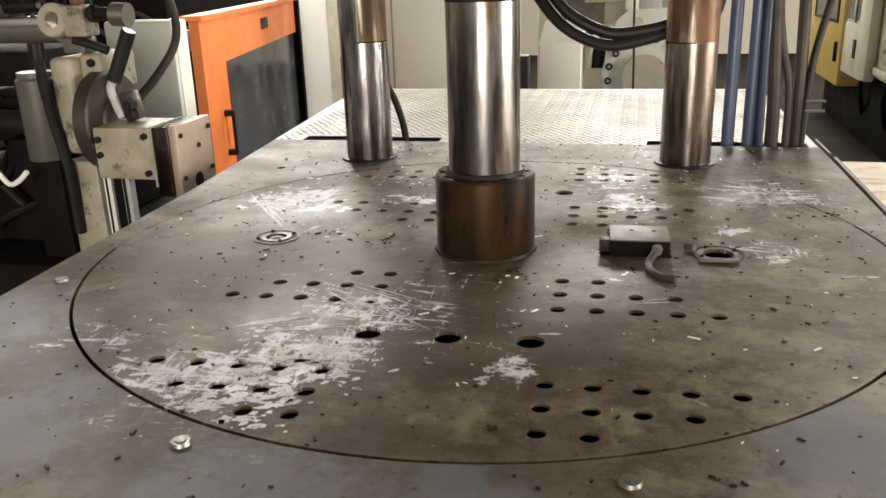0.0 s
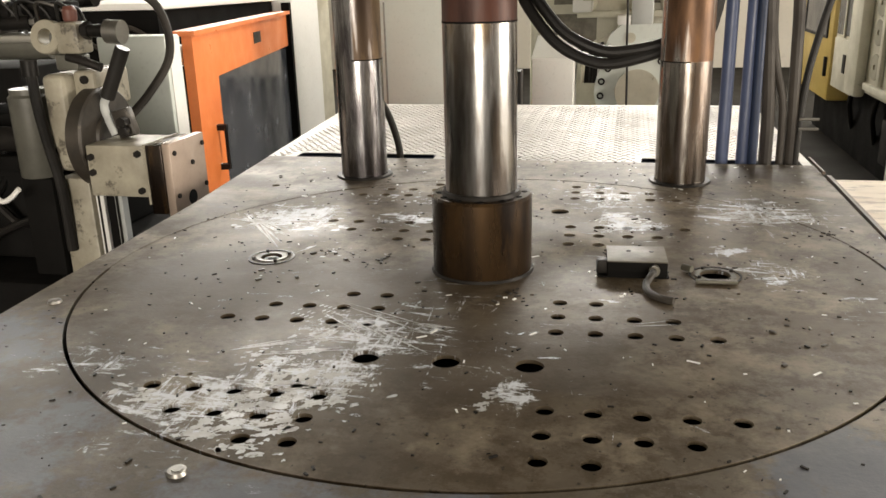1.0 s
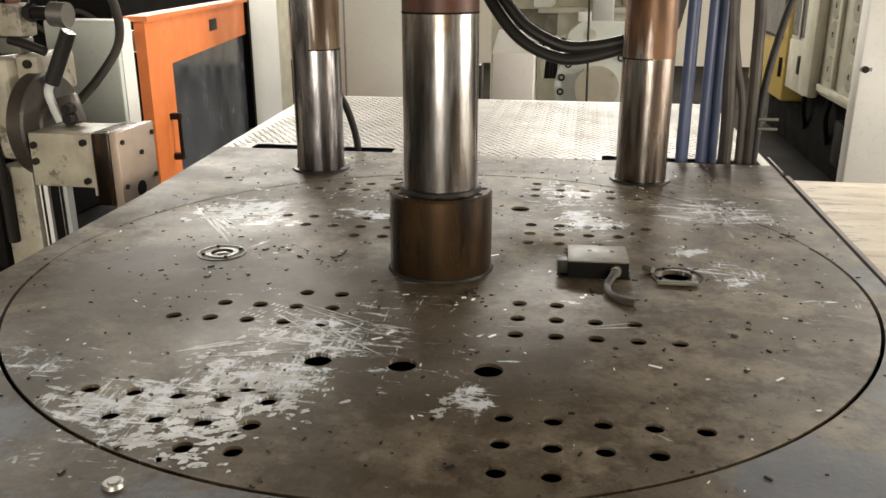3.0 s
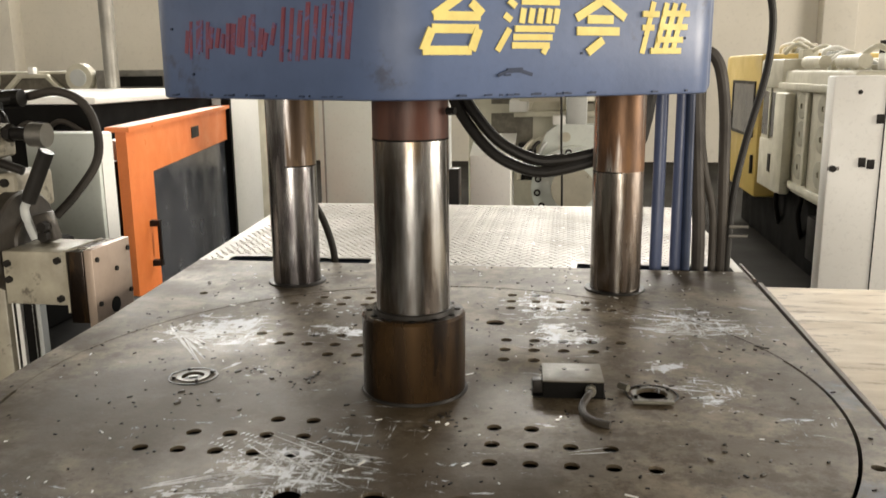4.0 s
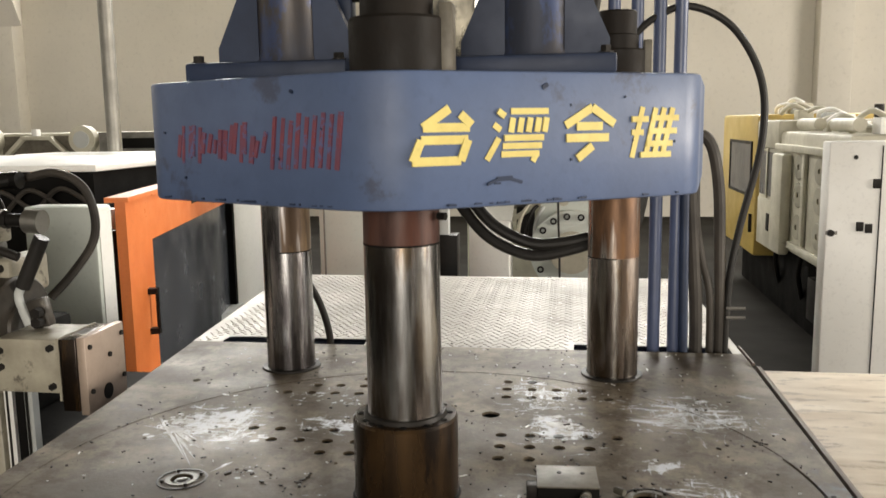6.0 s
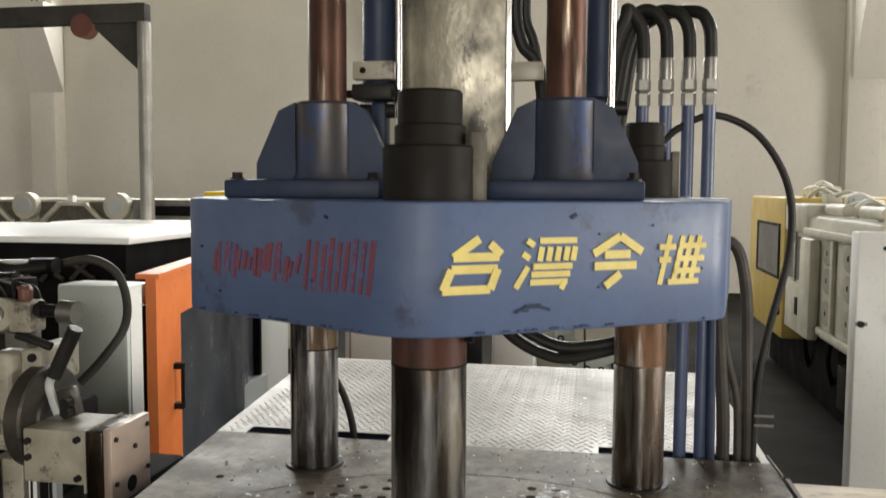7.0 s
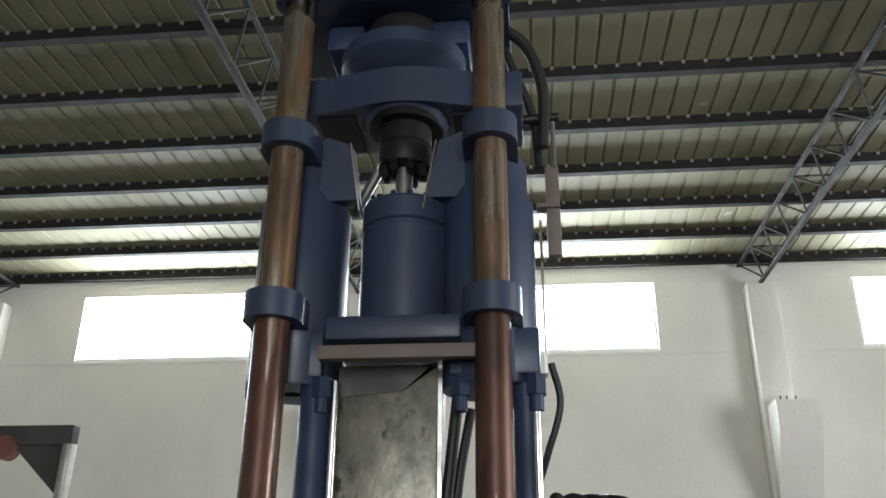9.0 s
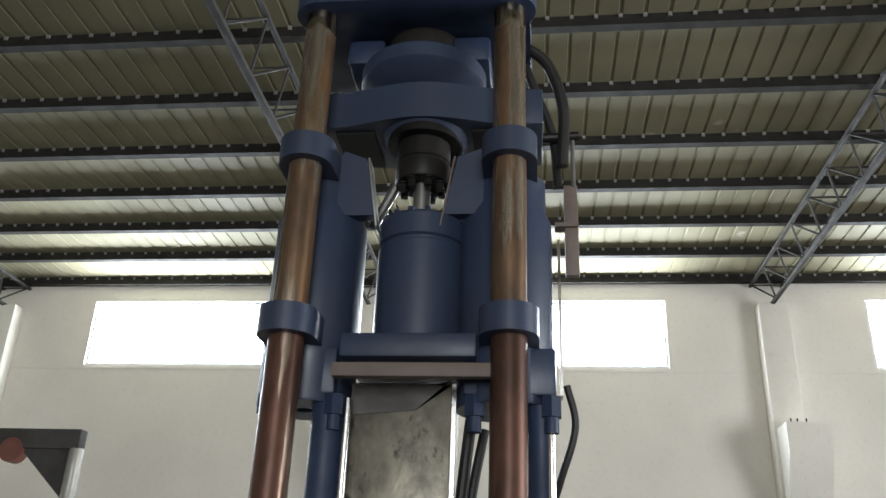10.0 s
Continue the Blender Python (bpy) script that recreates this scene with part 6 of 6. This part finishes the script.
for x in (-6.17, -5.1):
    # flat dark plate paints the shade of a recess on the crown
    part("recess_shade", bx(B(), x - 0.42, x + 0.42, 6.69, 6.699, 1.30, 1.53), M_COVER, tg)
    part("toggle_link", bx(B(), x - 0.17, x + 0.17, 6.62, 6.685, 1.49, 1.53, 0.006), M_CREAM, tg)
    for s in (-1, 1):
        part("toggle_link", obx(B(), (x + 0.26 * s, 6.65, 1.41), (0.27, 0.065, 0.04), (0, 42 * s, 0), 0.005), M_CREAM, tg)
    part("centre_post", bx(B(), x - 0.03, x + 0.03, 6.61, 6.68, 1.531, 1.60, 0.005), M_WHITE, tg)
part("hopper_rail", bx(B(), -4.4, -3.64, 6.62, 6.7, 1.36, 1.56), M_STEEL, tg)
# near-black box on the rail stands for the shade of a gap
part("gap_shade", bx(B(), -4.15, -3.7, 6.56, 6.615, 1.40, 1.50), M_DARK, tg)
yb = root("yellow_guard", -3.27, 6.9, 0, "bright yellow guard panel on a machine behind", "guard")
part("panel", bx(B(), -3.70, -2.72, 6.8, 7.4, 1.40, 1.65, 0.01), M_BRIGHT_YELLOW, yb)
part("base", bx(B(), -3.62, -2.88, 6.85, 7.35, 0, 1.399), M_CREAM, yb)
part("label_plate", bx(B(), -3.62, -3.58, 6.796, 6.7995, 1.51, 1.58), M_BLACK, yb)

# grey cabinet between the tie bars
gc = cabinet("control_cabinet", -1.23, -0.60, 3.6, 4.2, 0, 1.39, M_PALE, "light grey steel control cabinet with a pale sloping top")
part("top", obx(B(), (-0.915, 3.9, 1.41), (0.64, 0.6, 0.02), (4, 0, 0), 0.003), M_WHITE, gc)
part("door_edge", bx(B(), -1.20, -1.19, 3.592, 3.5995, 0.1, 1.36), M_STEEL, gc)

# cream clamp machine with a bolted round platen, seen through the tie bars
cm = root("clamp_machine", 0.1, 4.4, 0, "cream clamp machine with a bolted round grey flange", "clamp machine")
part("frame", bx(B(), -0.42, 0.62, 4.4, 4.8, 0, 1.58, 0.03), M_CREAM, cm)
# openings are drawn as flat plates in a shade colour
for x0, x1, z0, z1 in ((-0.26, 0.02, 1.30, 1.50), (-0.26, 0.02, 1.02, 1.24), (0.30, 0.52, 1.30, 1.5)):
    part("recess_shade", bx(B(), x0, x1, 4.392, 4.3995, z0, z1, 0.003), M_COVER, cm)
part("arch", lathe(B(), [(0.20, 1.33), (0.34, 1.33), (0.34, 1.36), (0.20, 1.36)], 0.22, 4.30, 40), M_CREAM, cm)
part("arch_ring", tube(B(), [(0.22 + 0.27 * math.cos(a), 4.36, 1.22 + 0.27 * math.sin(a)) for a in [math.pi * i / 12 for i in range(13)]], 0.055, 12, 2), M_CREAM, cm)
part("cross_bar", bx(B(), -0.1, 0.55, 4.25, 4.38, 1.22, 1.26, 0.004), M_CREAM, cm)
fl = part("round_flange", cy(B(), (0.289, 3.80, 0.817), (0.289, 3.86, 0.817), 0.252, seg=64), M_PALE, cm, "grey round flange plate")
for k in range(16):
    a = 2 * math.pi * (k + 0.35) / 16
    bolt = lathe(B(), [(0.011, 0), (0.021, 0), (0.021, 0.010), (0.011, 0.010)], 0, 0, 16)
    bolt.transform(Matrix.Translation((0.289 + 0.217 * math.cos(a), 3.799, 0.817 + 0.217 * math.sin(a))) @ Matrix.Rotation(radians(90), 4, "X"))
    part("flange_bolt", bolt, M_BLACK, fl)
part("flange_hub", cy(B(), (0.289, 3.76, 0.817), (0.289, 3.80, 0.817), 0.13, 0.12, seg=40), M_CREAM, cm)
part("flange_cap", wall_prism(B(), [(-0.235, 0.0), (0.235, 0.0), (0.20, 0.18), (0.13, 0.235), (-0.10, 0.235), (-0.17, 0.18)], (0.289, 3.87, 0.96), (1, 0, 0), -0.12), M_PALE, cm)
part("cap_plug", cy(B(), (0.24, 3.87, 1.12), (0.24, 3.862, 1.12), 0.03, seg=20), M_CREAM, cm)
part("cap_block", bx(B(), 0.16, 0.24, 3.88, 4.0, 1.19, 1.25, 0.01), M_WHITE, cm)
part("white_box", bx(B(), -0.32, -0.08, 3.66, 4.0, 0, 1.02, 0.004), M_WHITE, cm)
part("white_box_top", obx(B(), (-0.195, 3.84, 1.072), (0.26, 0.37, 0.012), (17, 0, 0)), M_WHITE, cm)
for k in range(3):
    part("valve_pipe", tube(B(), [(-0.04 + 0.05 * k, 3.86, 0.86), (-0.03 + 0.05 * k, 3.84, 0.98), (0.0 + 0.05 * k, 3.86, 1.06), (0.04 + 0.05 * k, 3.9, 1.10)], 0.012, 8, 5), (M_CREAM, M_BLACK, M_GREYPAINT)[k], cm)
part("arm", obx(B(), (0.05, 3.9, 1.08), (0.30, 0.04, 0.03), (0, -32, 0), 0.004), M_CREAM, cm)
part("valve_block", bx(B(), -0.05, 0.06, 3.9, 4.0, 0.85, 1.08, 0.008), M_BLACK, cm)
part("column_block", bx(B(), 0.24, 0.367, 3.88, 4.05, 1.19, 1.36, 0.012), M_GREYPAINT, cm)
part("column", cy(B(), (0.303, 3.96, 1.36), (0.303, 3.96, 1.62), 0.045, seg=24), M_WHITE, cm)
part("column_ring", lathe(B(), [(0.046, 1.36), (0.068, 1.36), (0.068, 1.385), (0.046, 1.39)], 0.303, 3.96, 28), M_CREAM, cm)
part("column_box", bx(B(), 0.39, 0.50, 3.9, 4.05, 1.42, 1.60, 0.012), M_CREAM, cm)
part("bracket", bx(B(), -0.12, 0.0, 4.1, 4.3, 1.26, 1.34, 0.01), M_WHITE, cm)
dp = root("dark_post", -0.42, 3.2, 0, "dark grey steel post behind the press", "post")
part("post", bx(B(), -0.45, -0.38, 3.2, 3.28, 0, 1.52, 0.004), M_GREYPAINT, dp)
part("foot", bx(B(), -0.47, -0.33, 3.18, 3.3, 0, 1.0, 0.004), M_BLACK, dp)

# yellow-guarded machine on the other side, its long flank to the aisle
ym = root("yellow_machine", 2.3, 5.6, 0, "cream moulding machine with a yellow guard and small window", "moulding machine")
part("guard", bx(B(), 1.85, 2.9, 6.2, 7.75, 0.42, 1.635, 0.03), M_YELLOW, ym, "yellow sheet metal guard")
part("guard_window", bx(B(), 1.842, 1.8495, 6.36, 7.28, 0.95, 1.38), M_SMOKE, ym)
for y0, y1, z0, z1 in ((6.33, 7.31, 1.38, 1.405), (6.33, 7.31, 0.925, 0.95), (6.33, 6.36, 0.95, 1.38), (7.28, 7.31, 0.95, 1.38)):
    part("window_trim", bx(B(), 1.836, 1.8485, y0, y1, z0, z1), M_BLACK, ym)
part("guard_handle", bx(B(), 1.825, 1.8495, 6.27, 6.30, 0.62, 0.78, 0.004), M_BLACK, ym)
part("body", bx(B(), 1.88, 2.9, 3.9, 6.195, 0.62, 1.50, 0.03), M_CREAM, ym)
part("upper_frame", bx(B(), 1.855, 2.85, 5.48, 6.19, 1.36, 1.585, 0.02), M_CREAM, ym)
part("smoked_port", bx(B(), 1.872, 1.8795, 5.62, 6.12, 0.98, 1.33), M_SMOKE, ym)
part("port_post", bx(B(), 1.862, 1.8795, 5.84, 5.88, 0.96, 1.36, 0.004), M_CREAM, ym)
part("lower_panel", bx(B(), 1.866, 1.8795, 5.5, 6.15, 0.56, 0.95, 0.006), M_CREAM, ym)
part("panel_label", bx(B(), 1.860, 1.8655, 5.72, 5.80, 0.70, 0.84), M_BLACK, ym)
part("step_box", bx(B(), 1.80, 1.879, 5.12, 5.42, 0.60, 1.34, 0.02), M_CREAM, ym)
part("cross_rail", bx(B(), 1.83, 1.879, 4.0, 5.47, 1.36, 1.41, 0.008), M_CREAM, ym)
part("cross_rail", bx(B(), 1.85, 1.879, 4.0, 5.1, 0.66, 0.71, 0.006), M_CREAM, ym)
part("flank_rib", bx(B(), 1.85, 1.879, 4.72, 4.78, 0.72, 1.355, 0.006), M_CREAM, ym)
for y in (4.43, 4.93, 4.12):
    for z in (1.255, 1.06, 0.83):
        prt = lathe(B(), [(0.02, 0.0), (0.088, 0.0), (0.094, 0.003), (0.092, 0.008), (0.08, 0.010), (0.02, 0.010)], 0, 0, 28)
        prt.transform(Matrix.Translation((1.8795, y, z)) @ Matrix.Rotation(radians(-90), 4, "Y") @ Matrix.Diagonal((0.95, 1.25, 1, 1)))
        part("round_port", prt, M_DULLCREAM, ym)
rng = random.Random(8)
for k in range(13):
    y = 4.0 + 0.25 * k
    x = 2.0 + rng.uniform(0, 0.5)
    h = rng.uniform(0.03, 0.10)
    top = 1.50 if y < 5.45 else 1.585 if y < 6.15 else 1.635
    part("top_valve", bx(B(), x - 0.06, x + 0.06, y - 0.07, y + 0.07, top, top + h, 0.008), rng.choice((M_WHITE, M_CREAM, M_GREYPAINT)), ym)
    part("top_pipe", tube(B(), [(x, y, top + h), (x - 0.08, y + 0.05, top + h + 0.04), (x - 0.12, y + 0.2, top + 0.06), (x - 0.1, y + 0.3, top)], 0.018, 8, 4), rng.choice((M_CREAM, M_WHITE)), ym)
for y in (4.3, 5.1):
    part("top_cylinder", cy(B(), (1.98, y - 0.25, 1.555), (1.98, y + 0.2, 1.555), 0.042, seg=20), M_CREAM, ym)
# bed in near-black: the shade under the machine is put into its colour
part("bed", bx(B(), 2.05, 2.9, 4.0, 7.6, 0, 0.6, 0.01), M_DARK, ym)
for y in (4.35, 5.2, 5.9):
    part("bed_pipe", tube(B(), [(2.0, y, 0.62), (1.98, y + 0.03, 0.45), (2.02, y + 0.1, 0.3), (2.06, y + 0.2, 0.22)], 0.02, 8, 5), M_BLACK, ym)
part("foot_box", bx(B(), 1.93, 2.045, 4.6, 4.8, 0.2, 0.5, 0.01), M_BLACK, ym)
part("lamp_stub", cy(B(), (2.2, 4.4, 1.52), (2.2, 4.4, 1.68), 0.03, seg=12), M_BLACK, ym)

# white electrical cabinet
ec = cabinet("electrical_cabinet", 1.64, 2.6, 3.45, 3.58, 0, 1.475, M_WHITE, "tall white electrical cabinet with dark switches")
part("door_gap", bx(B(), 1.905, 1.911, 3.4445, 3.4495, 0.05, 1.45), M_BLACK, ec)
part("lock", cy(B(), (1.665, 3.45, 0.985), (1.665, 3.43, 0.985), 0.018, seg=14), M_BLACK, ec)
part("lock_plate", bx(B(), 1.64, 1.70, 3.444, 3.4495, 0.975, 0.995), M_STEEL, ec)
for x, z in ((1.812, 1.02), (1.857, 1.01), (1.885, 1.25)):
    part("switch", bx(B(), x - 0.018, x + 0.018, 3.436, 3.4495, z - 0.025, z + 0.025, 0.003), M_BLACK, ec)
part("screw_hole", cy(B(), (1.775, 3.4495, 1.39), (1.775, 3.446, 1.39), 0.012, seg=12), M_BLACK, ec)

# gantry crane frame standing behind the white machine
cr = root("gantry_frame", -2.94, 4.3, 0, "grey steel gantry frame with a red trolley", "gantry")
CY = 6.0
k = (CY + 1.31) / (4.3 + 1.31)


def gx_(x):
    return 0.256 + (x - 0.256) * k


def gz_(z):
    return 1.771 + (z + D - 1.771) * k


part("post", cy(B(), (gx_(-2.92), CY, 0), (gx_(-2.92), CY, gz_(2.77)), 0.05 * k, seg=20), M_POLE, cr)
part("beam", bx(B(), gx_(-5.2), gx_(-2.89), CY - 0.06, CY + 0.06, gz_(2.765), gz_(2.90), 0.008), M_TRUSS, cr)
part("brace_plate", wall_prism(B(), [(0, 0), (0.40 * k, 0), (0.40 * k, -0.36 * k)], (gx_(-3.33), CY - 0.02, gz_(2.764)), (1, 0, 0), -0.03), M_TRUSS, cr)
part("trolley", cy(B(), (gx_(-3.38), CY - 0.07, gz_(2.75)), (gx_(-3.38), CY + 0.05, gz_(2.75)), 0.085 * k, seg=24), M_RED, cr, "red trolley wheel")
part("far_post", cy(B(), (gx_(-5.1), CY, 0), (gx_(-5.1), CY, gz_(2.77)), 0.05 * k, seg=20), M_POLE, cr)
